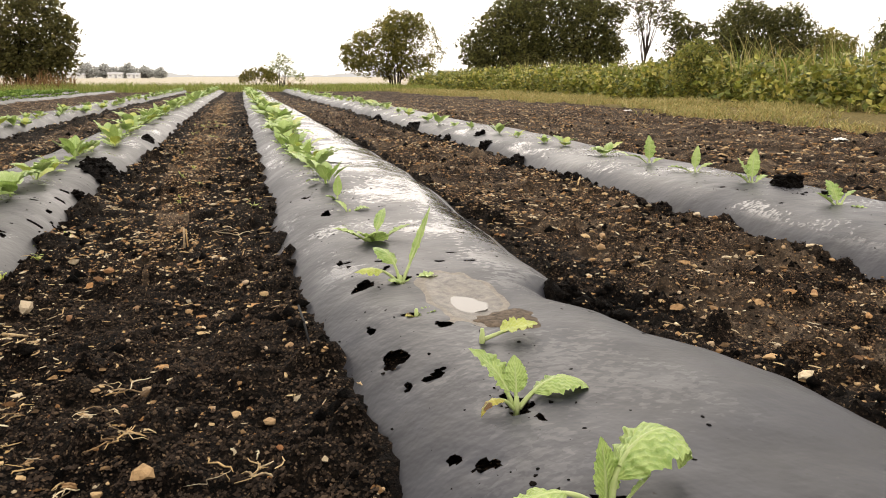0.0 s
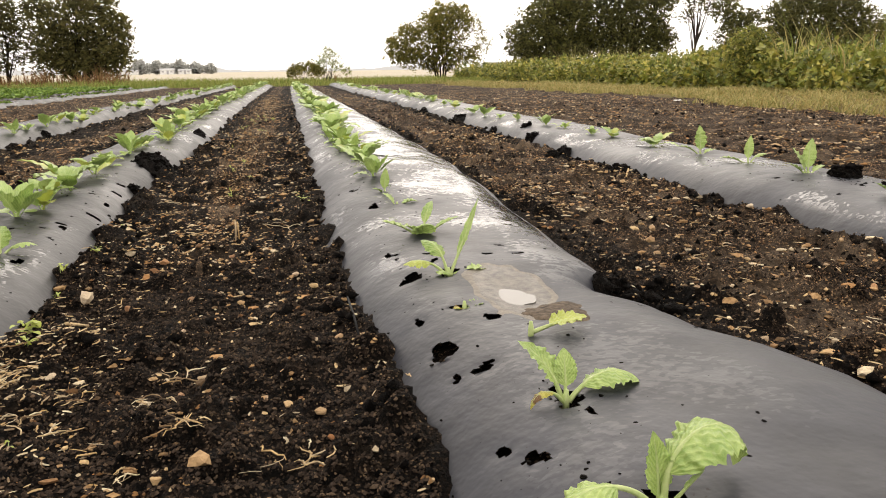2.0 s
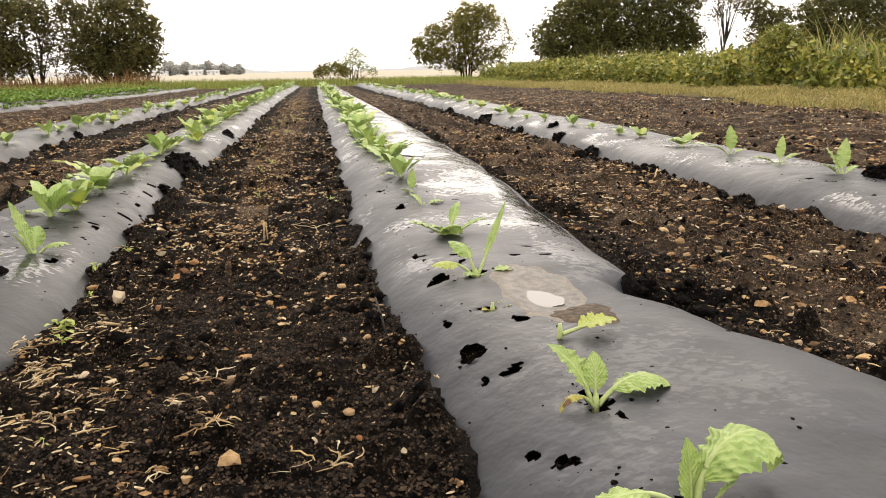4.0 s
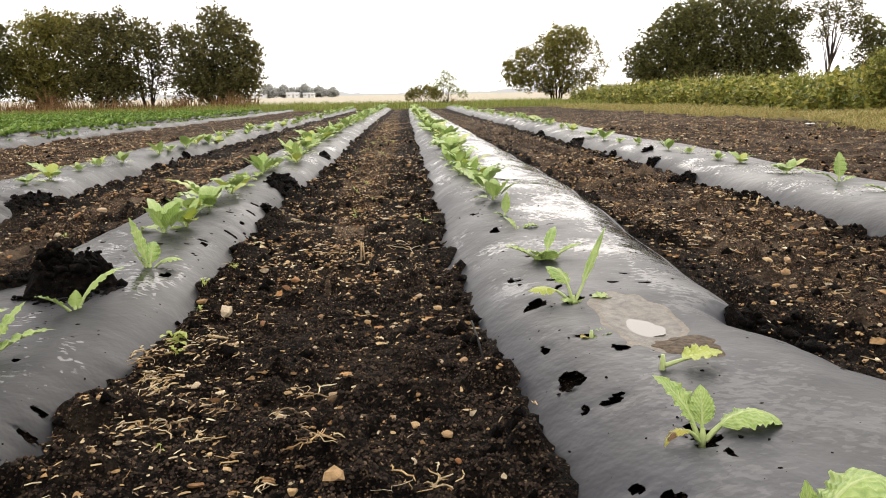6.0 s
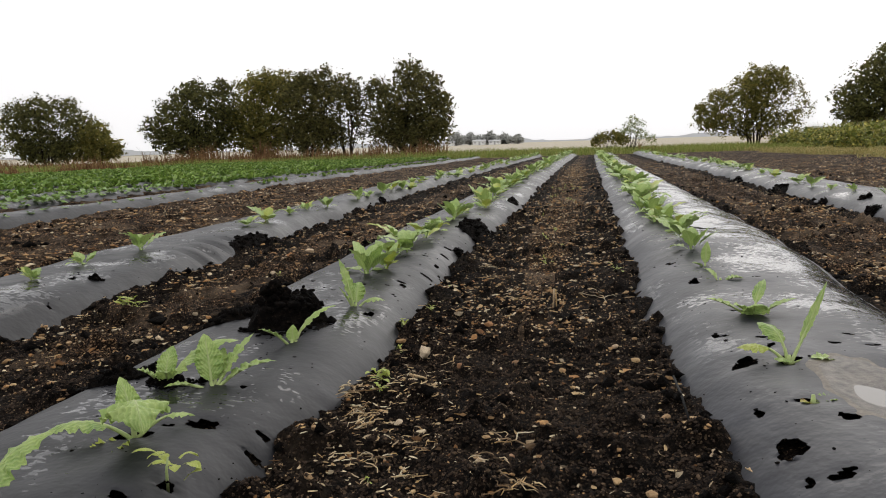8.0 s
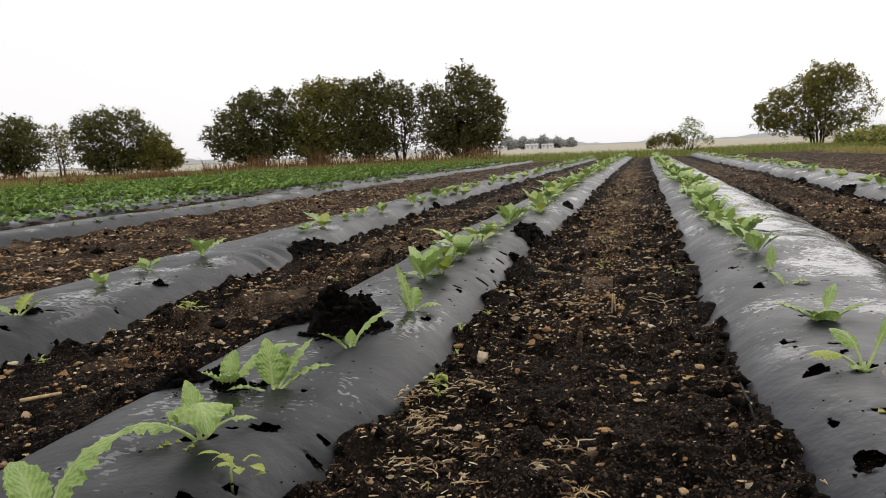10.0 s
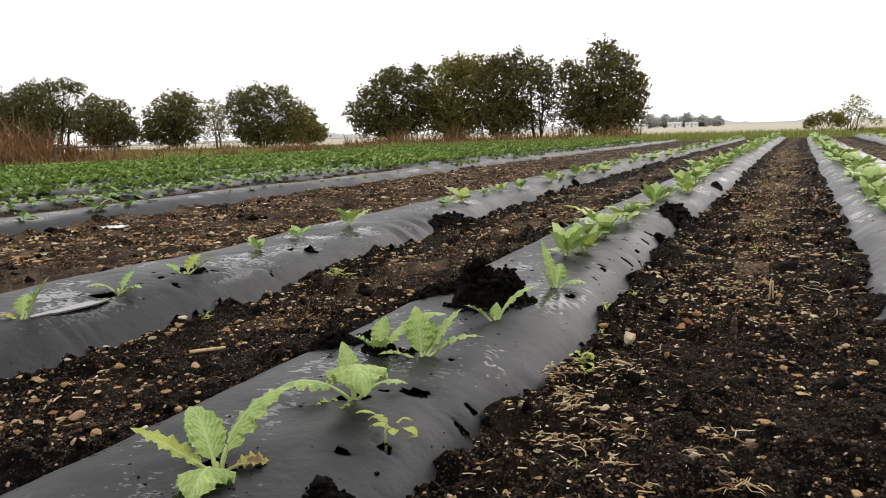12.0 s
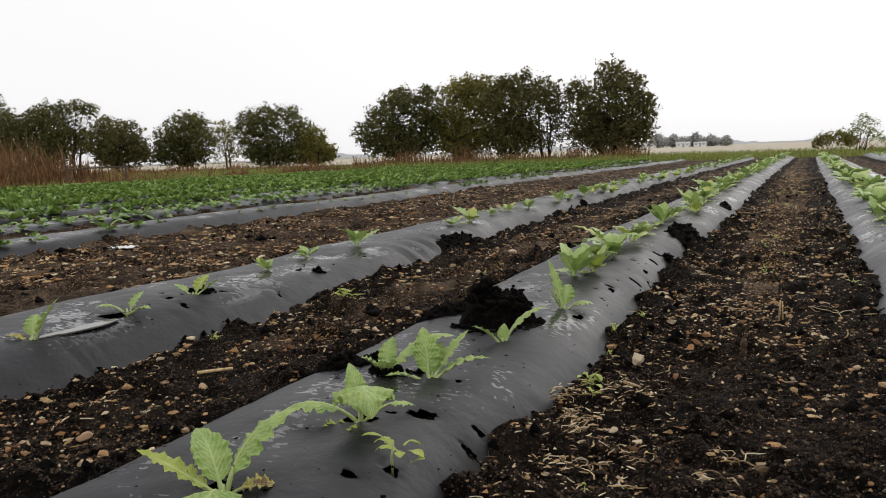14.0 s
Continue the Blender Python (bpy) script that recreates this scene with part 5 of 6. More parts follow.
# the plants of the nearer stretch, one by one: bed, x, y, size
for key, spots in (
    ("A", ((0.60, 5.2, 1.0), (0.47, 5.6, 1.2), (0.55, 5.85, 1.1), (0.50, 6.2, 1.2), (0.44, 6.55, 1.2), (0.55, 6.75, 1.1), (0.50, 7.35, 1.2))),
    ("B", ((-1.08, 3.40, 1.15), (-1.02, 3.55, 0.9), (-1.12, 3.98, 1.15), (-1.04, 4.1, 0.9), (-1.14, 4.46, 1.15), (-1.07, 4.75, 1.1), (-1.06, 5.12, 1.0), (-1.12, 5.4, 0.9))),
    ("C", ((-2.77, 3.23, 0.6), (-2.83, 3.71, 0.85), (-2.79, 4.21, 0.9), (-2.72, 5.6, 0.6), (-2.72, 5.98, 1.1), (-2.74, 6.55, 0.8), (-2.74, 7.0, 1.0), (-2.67, 7.4, 0.9), (-2.63, 8.4, 1.1), (-2.62, 8.8, 0.9), (-2.60, 9.4, 1.1))),
    ("E", ((2.70, 5.05, 0.8), (2.73, 5.82, 0.75), (2.64, 6.05, 0.8), (2.63, 6.65, 0.75), (2.58, 7.05, 0.9), (2.56, 7.9, 0.6), (2.55, 8.5, 0.7), (2.52, 9.1, 0.9), (2.52, 9.65, 0.9), (2.62, 11.2, 1.1), (2.60, 11.9, 0.9), (2.62, 12.9, 1.1))),
):
    for n, (x, y, s_) in enumerate(spots):
        copy_thing(KINDS[(n * 3 + len(spots)) % 8], pose(x, y, film_at(key, x, y) - 0.01, 0, 0, n * 137.5) @ Matrix.Scale(s_, 4))
row_of("A", 0.52, 7.7, 40, 0.30, 1.2)
row_of("B", -1.08, 5.9, 14, 0.27, 1.15)
row_of("B", -1.05, 14, 40, 0.36, 1.25)
row_of("C", -2.66, 10, 40, 0.5, 0.95)
row_of("E", 2.64, 13.4, 40, 0.5, 0.95)


def crop_head(x, y, z, seed):
    g = np.random.default_rng(seed)
    root = tagged(new("crop_plant"), "young dark green leafy plant on a mulched bed", "crop plant", "plants of the grown crop")
    root.location = (x, y, z)
    for k in range(9):
        (v, q, uv), _ = leaf_mesh(g.uniform(0.09, 0.17), g.uniform(0.07, 0.10), g.uniform(15, 60), g.uniform(30, 90), 0.35, 0.3, 0.2, seed * 31 + k, (7, 2))
        ob = part("leaf", mesh_from("leaf", v, q, LEAF_CROP, True, uvs=uv), root)
        ob.rotation_euler = (0, 0, k * 2.4 + g.uniform(-0.4, 0.4))
    return root


def crop():
    """The grown crop on the further beds: two lines of leafy heads to a bed."""
    rng = np.random.default_rng(8)
    far, made, heads = Heap(), 0, []
    for key, x0 in (("D", -6.24), ("F1", -7.95), ("F2", -9.7), ("F3", -11.45), ("F4", -13.2), ("F5", -14.95), ("F6", -16.7), ("F7", -18.45), ("F8", -20.2), ("F9", -21.95)):
        bed = BEDS[key]
        for side in ((-0.17, 0.17) if key == "D" else (-0.26, 0.0, 0.26)):
            y = max(bed.y0, 2.6) + 0.2
            while y < bed.y1 - 0.5:
                x = x0 + side + float(drift(y)) + rng.normal(0, 0.03)
                z = float(bed.height(np.array([x]), np.array([y]))[0]) - 0.01
                scale = (0.5 if key == "D" else 1.0) * rng.uniform(0.7, 1.15)
                if (key == "D" and (side < 0 or rng.random() < 0.3)) or rng.random() < 0.06:
                    y += 0.4
                    continue
                if made < 150 and key in ("D", "F1", "F2") and y < 13:
                    made += 1
                    if len(heads) < 5:
                        heads.append(crop_head(x, y, z, 900 + made))
                    else:
                        copy_thing(heads[made % 5], pose(x, y, z, 0, 0, rng.uniform(0, 360)) @ Matrix.Scale(scale, 4))
                    y += 0.34 * rng.uniform(0.85, 1.15)
                    continue
                n = 13
                ang = rng.uniform(0, 6.28, n)
                el = rng.uniform(0.15, 0.9, n)
                length = 0.10 * scale * rng.uniform(0.7, 1.2, n)
                way = np.stack([np.cos(ang) * np.cos(el), np.sin(ang) * np.cos(el), np.sin(el)], 1)
                side_v = np.stack([-np.sin(ang), np.cos(ang), np.zeros(n)], 1)
                foot = np.array([x, y, z]) + way * 0.03
                tip = foot + way * length[:, None] * 1.7 + [0, 0, -0.04]
                mid = foot + way * length[:, None] * 1.0 + [0, 0, 0.015]
                w = side_v * length[:, None] * 0.42
                v = np.stack([foot, mid - w, tip, mid + w], 1).reshape(-1, 3)
                k = np.arange(n)[:, None] * 4
                far.put(v, np.concatenate([k + [0, 1, 2], k + [0, 2, 3]]))
                y += 0.30 * rng.uniform(0.85, 1.15)
    stuff("crop_rows", far.mesh("crop_rows", CROP), "dense rows of dark green leafy greens on mulched beds", "crop")


crop()

# ---- stones, straw and clods on the soil ----
rng = np.random.default_rng(77)


def bare(x, y):
    """Where the earth lies open: clear of the film."""
    ok = np.ones(len(x), bool)
    for bed in BEDS.values():
        u = bed.across(x, y)
        ok &= (u < 0.0) | (u > 1.0)
    return ok


def scatter(n, x0, x1, y0, y1, bias=1.0):
    x, y = strip(rng, n, x0, x1, y0, y1, bias)
    ok = bare(x, y) & (rng.random(n) < (0.25 + 1.5 * smooth(0.40, 0.58, fbm(x, y, 2.2, 55, 3))) * np.where(np.abs(x + 0.08) < 0.40, 0.6 + 0.4 * smooth(2.4, 6.5, y), 1.0))
    return x[ok], y[ok]


STONES = []
for k in range(6):
    g = np.random.default_rng(k)
    bm = bmesh.new()
    bmesh.ops.create_icosphere(bm, subdivisions=2, radius=1.0)
    for p in bm.verts:
        d = 1 + 0.35 * (noise.noise(p.co * 1.3 + Vector((k * 7, 0, 0)))) + 0.12 * noise.noise(p.co * 3.5 + Vector((0, k * 5, 0)))
        p.co = Vector((p.co.x * d * 1.2, p.co.y * d * 0.85, p.co.z * d * 0.65))
    for _ in range(7):
        way = Vector(g.normal(size=3)).normalized()
        cut = g.uniform(0.42, 0.72)
        for p in bm.verts:
            over = p.co.dot(way) - cut
            if over > 0:
                p.co -= way * over * 0.92
    me = bpy.data.meshes.new("stone")
    bm.to_mesh(me), bm.free()
    me.materials.append(STONE)
    STONES.append(me)


def stone(x, y, r, k, label="tan field stone half sunk in dark soil"):
    ob = tagged(new("stone", STONES[k % 6]), label, "stone", "stones on the soil")
    ob.location = (x, y, float(soil_height(np.array([x]), np.array([y]))[0]) + r * 0.25)
    ob.rotation_euler, ob.scale = (rng.uniform(-0.3, 0.3), rng.uniform(-0.3, 0.3), rng.uniform(0, 6.28)), (r, r, r)


for n, (x, y, r) in enumerate([(0.225, 1.82, 0.024), (-0.58, 2.38, 0.030), (-1.87, 1.77, 0.020), (-1.80, 1.26, 0.020), (-1.65, 1.14, 0.022), (-1.66, 1.20, 0.018), (-2.15, 1.39, 0.016), (-0.42, 2.85, 0.018), (0.06, 2.55, 0.014),
                               (0.11, 2.33, 0.014), (-0.29, 1.61, 0.016), (-0.45, 2.30, 0.014), (-0.18, 2.91, 0.015), (-0.12, 2.33, 0.013), (-0.53, 1.81, 0.016), (-0.18, 1.75, 0.014), (-0.39, 1.78, 0.012), (-1.47, 3.79, 0.024),
                               (-1.99, 5.04, 0.034), (1.50, 2.75, 0.024), (1.29, 1.68, 0.016), (1.57, 2.87, 0.020), (1.65, 2.15, 0.016), (1.84, 1.92, 0.018), (1.65, 1.56, 0.014), (1.41, 1.56, 0.012), (2.2, 3.11, 0.018),
                               (-0.47, 4.96, 0.024), (0.09, 1.49, 0.015), (0.10, 1.36, 0.010), (0.02, 1.54, 0.014), (0.01, 1.70, 0.010), (0.16, 1.89, 0.014), (0.09, 1.84, 0.010), (-0.22, 1.66, 0.012), (-1.80, 1.78, 0.010),
                               (-1.98, 2.43, 0.014), (-1.64, 2.69, 0.014), (-1.98, 4.66, 0.022), (-1.86, 4.08, 0.018), (-2.10, 3.06, 0.014), (-2.02, 1.47, 0.010), (-0.56, 2.50, 0.020), (0.80, 1.70, 0.014), (0.74, 1.68, 0.010)]):
    stone(x, y, r, n)
x, y = scatter(700, -2.4, 2.3, 0.9, 7.5, 1.2)
for k in range(min(240, len(x))):
    stone(x[k], y[k], 0.004 + 0.011 * rng.random() ** 2.5, k)

heap = Heap()
x, y = scatter(26000, -2.45, 2.35, 0.75, 9.0, 1.5)
z = soil_height(x, y)
heap.put(*lumps(rng, np.stack([x, y, z + 0.001], 1), (0.001 + 0.010 * rng.random(len(x)) ** 3) * (1 + 0.9 * smooth(2.5, 8, y)), 0.6, 0.35, (OCT_V, OCT_F)))
x, y = scatter(22000, -7.3, 7.8, 3.5, 24, 1.5)
z = soil_height(x, y)
heap.put(*lumps(rng, np.stack([x, y, z + 0.003], 1), 0.004 + 0.018 * rng.random(len(x)) ** 2, 0.5, 0.4, (OCT_V, OCT_F)))
n = 4600
y = 2.8 + 18 * rng.random(n) ** 1.4
x = -0.28 + rng.normal(0, 0.20, n) + drift(y)
ok = bare(x, y)
x, y = x[ok], y[ok]
heap.put(*lumps(rng, np.stack([x, y, soil_height(x, y) + 0.002], 1), rng.uniform(0.003, 0.010, len(x)) * (1 + 0.6 * smooth(5, 15, y)), 0.5, 0.35, (OCT_V, OCT_F)))
for n, x0, x1, y0, y1 in ((1000, -2.4, -1.5, 1.0, 8.0), (700, 1.2, 2.4, 1.3, 9.0), (420, -0.75, 0.25, 0.9, 8.0), (5000, -6.0, -3.3, 3.0, 14.0), (5600, 3.2, 8.0, 4.5, 18.0)):
    x, y = scatter(n, x0, x1, y0, y1, 1.25)
    heap.put(*lumps(rng, np.stack([x, y, soil_height(x, y) + 0.004], 1), (0.005 + 0.014 * rng.random(len(x)) ** 2.2) * (1 + 0.5 * (n > 2000)), 0.5, 0.5, (OCT_V, OCT_F) if n > 2000 else None))
stuff("grit", heap.mesh("grit", CHIP), "tan grit and wood chips scattered over the soil", "grit")

heap = Heap()
for n, lo, hi, w0, w1, far_ in ((6500, 0.003, 0.016, 0.0008, 0.0024, 7.0), (1700, 0.015, 0.055, 0.0012, 0.004, 9.0), (3200, 0.008, 0.03, 0.003, 0.008, 9.0)):
    x, y = scatter(n, -2.45, 2.35, 0.8, far_, 1.4)
    z = soil_height(x, y)
    v, q, t = straws(rng, x, y, z, lo + (hi - lo) * rng.random(len(x)) ** 2, rng.uniform(w0, w1, len(x)))
    heap.put(v, q), heap.put(v, t)
x, y = rng.normal(-0.60, 0.11, 620), rng.normal(1.92, 0.34, 620)
ok = bare(x, y)
x, y = x[ok], y[ok]
z = soil_height(x, y)
v, q, t = straws(rng, x, y, z, rng.uniform(0.005, 0.034, len(x)), rng.uniform(0.0012, 0.0048, len(x)))
heap.put(v, q), heap.put(v, t)
x, y = scatter(9000, -7.3, 7.8, 3.0, 24, 1.4)
z = soil_height(x, y)
v, q, t = straws(rng, x, y, z, rng.uniform(0.015, 0.06, len(x)), rng.uniform(0.002, 0.006, len(x)))
heap.put(v, q), heap.put(v, t)
stuff("straw", heap.mesh("straw", STRAW), "bits of dry straw and stubble strewn on the soil", "straw")

heap = Heap()
x, y = scatter(10000, -2.45, 2.35, 0.75, 6.0, 1.4)
z = soil_height(x, y)
heap.put(*lumps(rng, np.stack([x, y, z], 1), 0.003 + 0.011 * rng.random(len(x)) ** 4, 0.75, 0.45, (OCT_V, OCT_F)))
x, y = scatter(8000, -5.9, 7.5, 2.0, 14, 1.4)
z = soil_height(x, y)
heap.put(*lumps(rng, np.stack([x, y, z], 1), 0.006 + 0.034 * rng.random(len(x)) ** 4, 0.7, 0.45, (OCT_V, OCT_F)))
for bed in [BEDS[k] for k in "ABCE"]:
    n = 1200
    y = 0.75 + 11 * rng.random(n) ** 1.5
    a, b = bed.edges(y)
    x = np.where(rng.random(n) < 0.5, a - np.abs(rng.normal(0, 0.07, n)) + 0.015, b + np.abs(rng.normal(0, 0.07, n)) - 0.015)
    heap.put(*lumps(rng, np.stack([x, y, soil_height(x, y) + 0.004], 1), 0.003 + 0.020 * rng.random(n) ** 4, 0.8, 0.45, (OCT_V, OCT_F)))
for sx, sy, rx, ry, h in SPILLS:
    n = int(260 * min(1.0, rx / 0.13))
    x, y = sx + drift(sy) + rng.normal(0, 0.45, n) * rx, sy + rng.normal(0, 0.45, n) * ry
    heap.put(*lumps(rng, np.stack([x, y, soil_height(x, y)], 1), 0.003 + min(0.022, 0.3 * h + 0.006) * rng.random(n) ** 3, 0.85, 0.4))
grains = Heap()
for n, x0, x1, y0, y1, bias in ((36000, -0.80, 0.36, 0.85, 3.0, 1.4), (15000, -2.35, -1.40, 1.0, 3.4, 1.35), (13000, 1.0, 2.35, 1.3, 3.6, 1.25)):
    x, y = strip(rng, n, x0, x1, y0, y1, bias)
    ok = bare(x, y)
    x, y = x[ok], y[ok]
    grains.put(*lumps(rng, np.stack([x, y, soil_height(x, y) + 0.0008], 1), 0.0020 + 0.0038 * rng.random(len(x)) ** 1.6, 0.9, 0.3, (OCT_V, OCT_F)))
stuff("soil_grains", grains.mesh("soil_grains", GRAIN), "fine crumbs of dark brown soil covering the furrows", "soil crumbs")
stuff("clods", heap.mesh("clods", CLOD, True), "black clods and crumbs of damp soil", "soil clods")


# ---- puddles, weeds and litter ----
def film_height(key, x, y):
    return BEDS[key].height(np.asarray(x, float), np.asarray(y, float))


def draped(key, cx, cy, rx, ry, lift, rings, seed, wobble=0.25, turn=0.0):
    """An irregular patch laid over the film: a fan of rings, thinning to its rim."""
    sides = 48
    a = np.arange(sides) * 2 * np.pi / sides
    rim = 1 + wobble * np.sin(2 * a + seed) * 0.6 + wobble * np.sin(3 * a + seed * 2.3) * 0.5 + 0.06 * np.sin(9 * a + seed)
    v = [(cx, cy, float(film_height(key, [cx], [cy])[0]) + lift)]
    for k in range(1, rings + 1):
        r = k / rings
        ex, ey = rx * r * rim * np.cos(a), ry * r * rim * np.sin(a)
        x, y = cx + ex * math.cos(turn) - ey * math.sin(turn), cy + ex * math.sin(turn) + ey * math.cos(turn)
        z = film_height(key, x, y) + lift * (1 - r**4) - 0.002 * (r == 1) + lift * 0.5 * (fbm(x, y, 40, seed, 2) - 0.5) * (r < 1)
        v += list(zip(x, y, z))
    k = np.arange(sides)
    f = [np.stack([np.zeros(sides, int), 1 + k, 1 + (k + 1) % sides], 1)]
    q = [np.stack([1 + j * sides + k, 1 + (j + 1) * sides + k, 1 + (j + 1) * sides + (k + 1) % sides, 1 + j * sides + (k + 1) % sides], 1) for j in range(rings - 1)]
    return np.array(v), [np.concatenate(f), np.concatenate(q)]


def pool(cx, cy, rx, ry, z, seed, turn=0.0):
    sides = 48
    a = np.arange(sides) * 2 * np.pi / sides
    rim = 1 + 0.14 * np.sin(2 * a + seed) + 0.10 * np.sin(3 * a + seed * 2) + 0.05 * np.sin(7 * a)
    ex, ey = rx * rim * np.cos(a), ry * rim * np.sin(a)
    x, y = cx + ex * math.cos(turn) - ey * math.sin(turn), cy + ex * math.sin(turn) + ey * math.cos(turn)
    v = np.concatenate([[(cx, cy, z)], np.stack([x, y, x * 0 + z], 1), np.stack([x, y, x * 0 + z - 0.006], 1)])
    k = np.arange(sides)
    n = (k + 1) % sides
    return v, [np.stack([k * 0, 1 + k, 1 + n], 1), np.stack([1 + k, 1 + sides + k, 1 + sides + n, 1 + n], 1)]


puddle = tagged(new("puddle"), "shallow muddy puddle with a silt rim on the film", "puddle")
v, f = draped("A", 0.63, 1.87, 0.105, 0.25, 0.004, 8, 3, 0.12, -0.12)
part("silt_rim", mesh_from("silt_rim", v, f, MUD, True), puddle, "grey brown wet silt")
v, f = draped("A", 0.63, 1.87, 0.119, 0.27, 0.0025, 8, 3, 0.12, -0.12)
part("silt_edge", mesh_from("silt_edge", v, f, SILT_EDGE, True), puddle, "pale dried silt line round the puddle")
v, f = draped("A", 0.675, 1.65, 0.095, 0.095, 0.007, 6, 5, 0.25)
part("silt_spill", mesh_from("silt_spill", v, f, SILT_SOIL, True), puddle, "grey brown wet silt")
v, f = pool(0.622, 1.815, 0.056, 0.066, float(film_height("A", [0.625], [1.815])[0]) + 0.0095, 4, -0.2)
part("water", mesh_from("water", v, f, WATER, False), puddle, "still water mirroring the white sky")

pool_c = tagged(new("puddle"), "long thin strip of water pooled on the film", "puddle")
zc = float(film_height("C", [-2.53], [1.85])[0])
v, f = pool(-2.53, 1.86, 0.032, 0.17, zc + 0.003, 7, -0.05)
part("water", mesh_from("water", v, f, WATER, False), pool_c)
pool_a = tagged(new("puddle"), "small bright puddle on the film", "puddle")
v, f = pool(0.74, 5.25, 0.085, 0.17, float(film_height("A", [0.74], [5.25])[0]) + 0.012, 9)
part("water", mesh_from("water", v, f, WATER, False), pool_a)


def weed(x, y, z, size, n, seed, label, material=None):
    g = np.random.default_rng(seed)
    root = tagged(new("weed"), label, "weed", "weeds between the beds")
    root.location = (x, y, z)
    for k in range(n):
        (v, q, uv), _ = leaf_mesh(size * g.uniform(0.3, 0.65), size * g.uniform(0.13, 0.22), g.uniform(10, 70), g.uniform(30, 100), 0.35, 0.06, 0.04, seed * 13 + k, (10, 2))
        ob = part("leaf", mesh_from("leaf", v, q, material or LEAF_YELLOW, True, uvs=uv), root)
        ob.rotation_euler = (0, 0, k * 2.4 + g.uniform(-0.5, 0.5))
        ob.location = (g.normal(0, size * 0.16), g.normal(0, size * 0.16), size * g.uniform(0.05, 0.45))
    sv, sq, st = tube([(0, 0, -0.02), (0, 0, size * 0.25), (size * 0.05, 0, size * 0.5)], [size * 0.03, size * 0.025, size * 0.015], 6)
    part("stem", mesh_from("stem", sv, [sq, st], STEM, True), root)


def on_soil(x, y):
    return float(soil_height(np.array([x]), np.array([y]))[0])


for n, (x, y, size, k) in enumerate([(-0.66, 2.11, 0.085, 16), (-0.63, 1.98, 0.05, 8), (-0.52, 1.47, 0.04, 3), (-2.20, 3.15, 0.12, 18), (-2.25, 2.25, 0.06, 9), (-0.68, 2.97, 0.05, 8), (-0.79, 3.32, 0.05, 7), (-0.74, 2.71, 0.05, 7), (-0.66, 2.42, 0.05, 8),
                                     (-0.72, 2.55, 0.04, 6), (-0.70, 3.6, 0.05, 6), (-1.75, 3.9, 0.05, 7), (-2.3, 2.7, 0.04, 5)]):
    weed(x, y, on_soil(x, y) - 0.005, size, k, 40 + n, "small yellow-green weed sprouting from dark soil")
weed(-0.87, 1.26, film_at("B", -0.87, 1.26) - 0.005, 0.11, 9, 61, "small yellow-green weed growing through the film")
g = np.random.default_rng(9)
for n in range(26):
    y = 4 + 9 * g.random()
    x = -0.28 + g.normal(0, 0.16) + float(drift(y))
    weed(x, y, on_soil(x, y) - 0.005, g.uniform(0.04, 0.08), 5, 80 + n, "tiny green weed in the trodden furrow")


def rod(name, a, b, r, material, label, category, sides=8, bow=0.0):
    a, b = np.array(a, float), np.array(b, float)
    mid = (a + b) / 2 + [0, 0, bow]
    v, q, t = tube([a, mid, b], [r, r, r * 0.9], sides)
    tagged(new(name, mesh_from(name, v, [q, t], material, True)), label, category)


rod("drip_tube", (0.20, 2.11, on_soil(0.20, 2.11) + 0.02), (0.205, 1.81, on_soil(0.205, 1.81) + 0.006), 0.0035, STICK, "short piece of thin black tube lying on soil", "tube", bow=0.01)
rod("stalk", (-0.18, 3.20, on_soil(-0.18, 3.2) - 0.02), (-0.175, 3.19, on_soil(-0.18, 3.2) + 0.085), 0.004, STRAW, "short dry stalk standing upright in the soil", "stalk")
rod("stalk", (-0.165, 3.21, on_soil(-0.165, 3.2) - 0.02), (-0.168, 3.2, on_soil(-0.165, 3.2) + 0.08), 0.003, STRAW, "short dry stalk standing upright in the soil", "stalk")
rod("stick", (-0.56, 2.07, on_soil(-0.56, 2.07) + 0.006), (-0.54, 2.20, on_soil(-0.54, 2.2) + 0.008), 0.0045, STRAW, "pale straight stick on the dark soil", "stick")
rod("stick", (2.15, 4.34, on_soil(2.15, 4.34) + 0.008), (2.24, 4.50, on_soil(2.24, 4.5) + 0.012), 0.006, STRAW, "pale piece of dry cane leaning on the bed", "stick")
rod("stick", (-1.98, 1.86, on_soil(-1.98, 1.86) + 0.006), (-1.92, 1.97, on_soil(-1.92, 1.97) + 0.012), 0.006, STRAW, "pale split piece of cane on dark soil", "stick")


def straw_clump(x, y, spread, n, seed):
    g = np.random.default_rng(seed)
    root = tagged(new("straw_clump"), "tangle of dry pale stalks and roots on the soil", "straw", "straw tangles on the soil")
    z = on_soil(x, y)
    root.location = (x, y, z)
    for k in range(max(3, int(n * 0.9))):
        a, length = g.uniform(0, 6.28), spread * g.uniform(0.25, 1.0)
        bend = g.normal(0, 0.9)
        u = np.linspace(-0.5, 0.5, 7)
        pts = np.stack([np.cos(a + bend * u) * u * length, np.sin(a + bend * u) * u * length, 0.006 + 0.012 * g.random() + 0.25 * spread * g.random() * (0.25 - u**2)], 1) + [g.normal(0, spread * 0.2), g.normal(0, spread * 0.2), 0]
        pts = pts + g.normal(0, 0.055, pts.shape) * length * [1, 1, 0.4]
        pts[:, 2] = np.maximum(pts[:, 2], 0.001)
        r = g.uniform(0.0006, 0.0020)
        v, q, t = tube(pts, r * np.array([0.5, 1, 1.1, 1, 1, 0.9, 0.5]), 5)
        part("stalk", mesh_from("stalk", v, [q, t], STRAW, True), root)


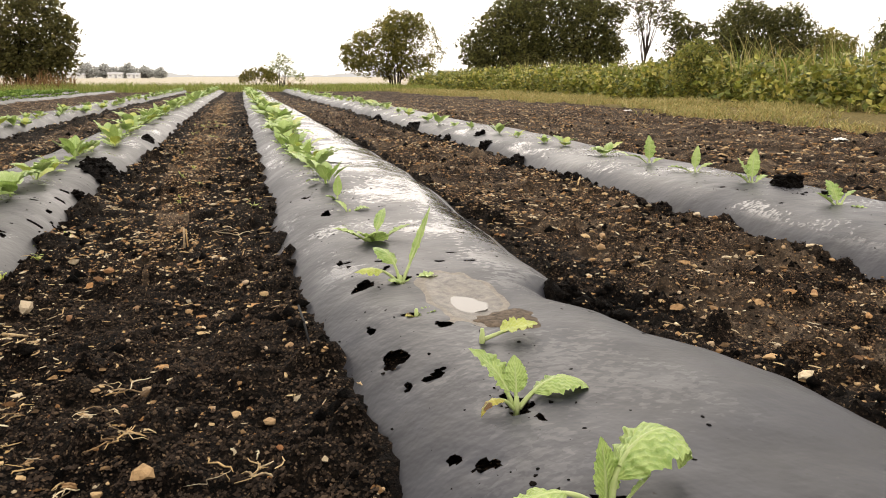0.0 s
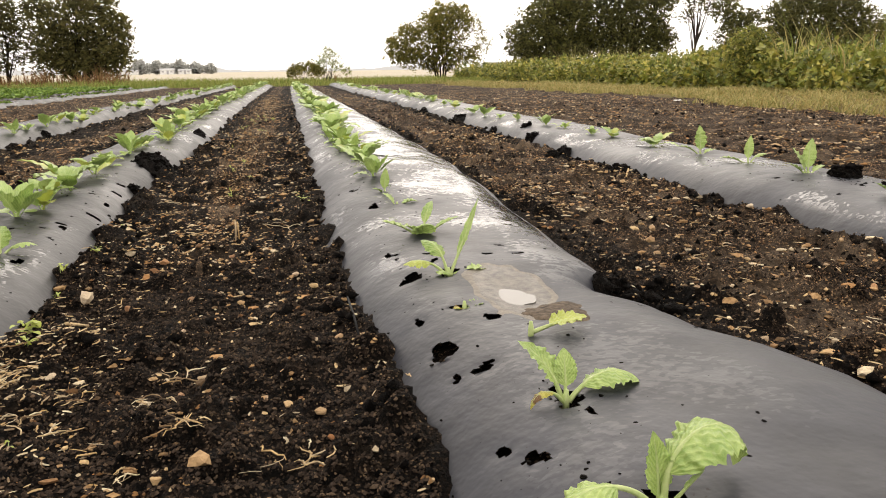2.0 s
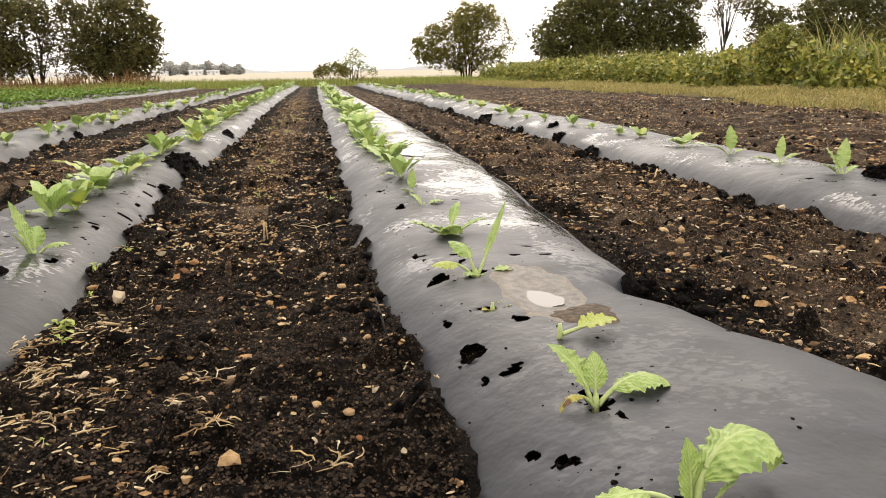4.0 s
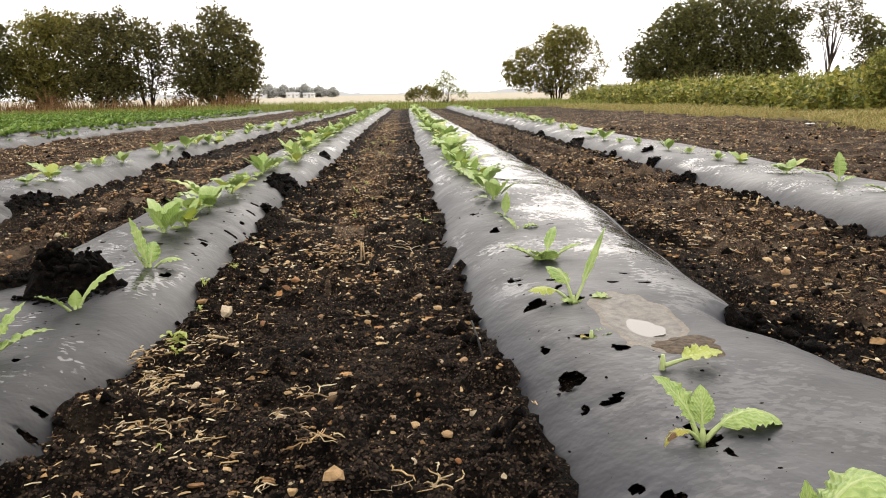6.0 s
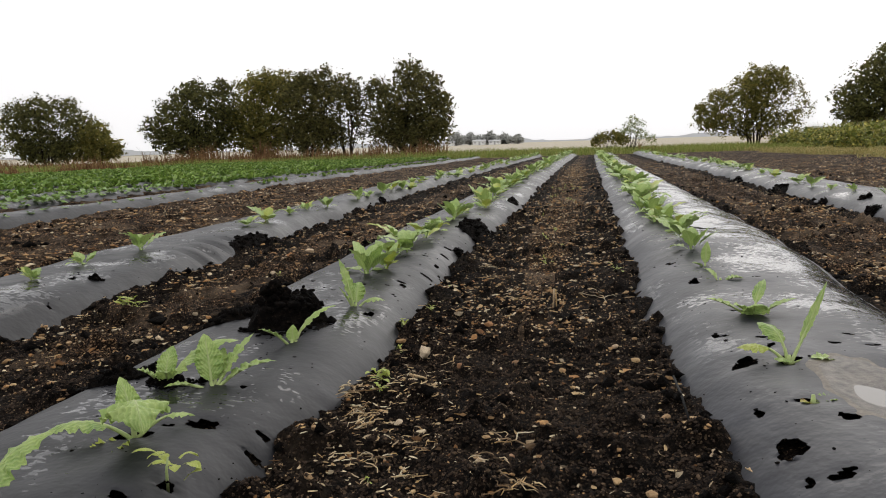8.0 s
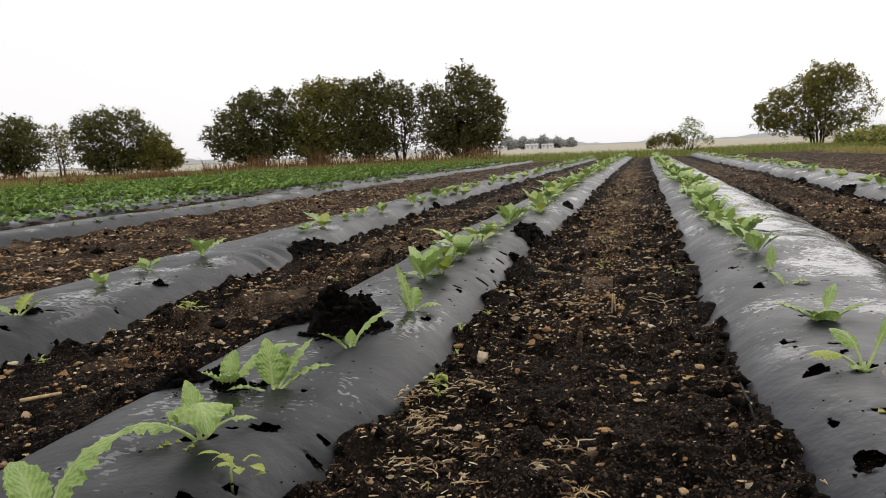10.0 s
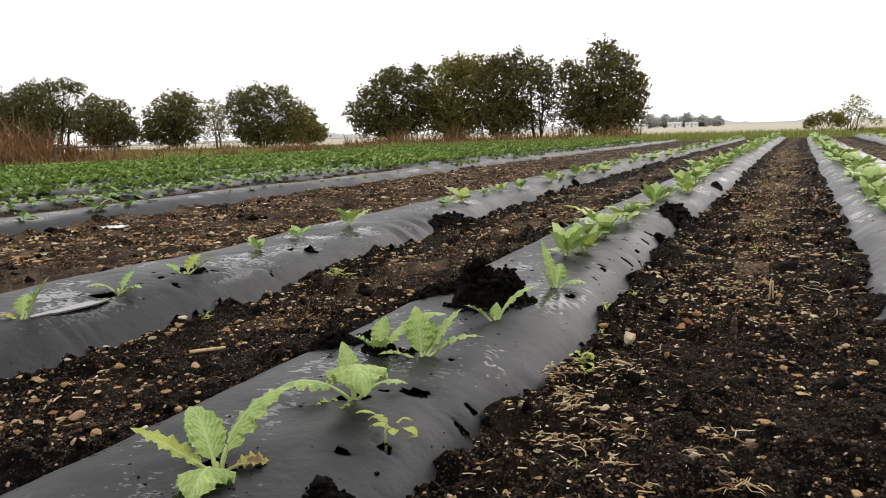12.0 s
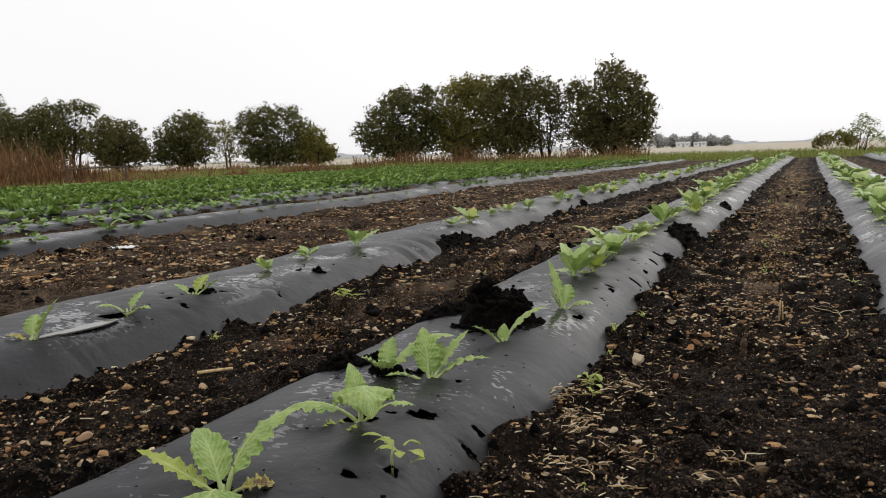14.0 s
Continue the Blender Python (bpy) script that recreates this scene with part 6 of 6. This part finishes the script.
for n, (x, y, s, k) in enumerate([(-0.24, 1.75, 0.09, 8), (-0.29, 1.61, 0.09, 6), (-0.24, 1.53, 0.07, 4), (-0.17, 1.39, 0.10, 9), (0.06, 1.29, 0.10, 8), (-0.01, 1.28, 0.10, 3), (-0.28, 1.33, 0.07, 8), (-0.03, 3.45, 0.20, 8), (-0.27, 3.33, 0.10, 6),
                                  (-0.37, 3.41, 0.10, 6), (-0.70, 1.93, 0.10, 9), (-0.66, 1.84, 0.08, 8), (-0.60, 1.75, 0.09, 7), (-0.55, 1.63, 0.08, 8), (-0.74, 2.02, 0.08, 7), (-0.42, 1.66, 0.08, 6), (-0.45, 1.50, 0.07, 6), (0.30, 1.55, 0.05, 3),
                                  (-0.62, 4.35, 0.16, 8), (-0.5, 3.9, 0.12, 6), (1.55, 2.45, 0.10, 5), (1.75, 2.6, 0.10, 6), (1.45, 1.62, 0.10, 4), (-0.62, 1.55, 0.06, 6), (-0.36, 1.42, 0.06, 5)]):
    straw_clump(x, y, s, k, 500 + n)


def scrap(x, y, w, d, seed, label):
    g = np.random.default_rng(seed)
    gx, gy = np.meshgrid(np.linspace(-w / 2, w / 2, 9), np.linspace(-d / 2, d / 2, 6))
    z = 0.015 + 0.03 * g.random(gx.shape) * np.abs(np.sin(gx * 40))
    v = np.stack([gx.ravel(), gy.ravel() + 0.01 * g.normal(size=gx.size), z.ravel()], 1)
    i, j = np.meshgrid(np.arange(8), np.arange(5))
    k = (j * 9 + i).ravel()
    ob = tagged(new("litter", mesh_from("litter", v, np.stack([k, k + 1, k + 10, k + 9], 1), PAPER, True)), label, "litter")
    ob.location = (x, y, on_soil(x, y))
    thick = ob.modifiers.new("thickness", "SOLIDIFY")
    thick.thickness = 0.004


scrap(-5.34, 4.53, 0.26, 0.10, 1, "crumpled white plastic scrap on the bare soil")
scrap(6.50, 6.84, 0.16, 0.10, 2, "crumpled white plastic scrap on the bare soil")
scrap(7.78, 13.84, 0.14, 0.10, 3, "crumpled white plastic scrap on the bare soil")

# crumbs of soil on the film
heap = Heap()
for key, x0 in (("A", 0.50), ("B", -1.0), ("C", -2.62), ("E", 2.65)):
    n = 520
    y = 0.9 + 9 * g.random(n) ** 1.6
    x = x0 + g.normal(0, 0.15, n) + drift(y)
    heap.put(*lumps(g, np.stack([x, y, film_height(key, x, y) - 0.0005], 1), 0.0012 + 0.0055 * g.random(n) ** 3, 0.5, 0.35))
stuff("soil_crumbs", heap.mesh("soil_crumbs", CLOD), "black crumbs of soil spattered on the film", "soil crumbs")
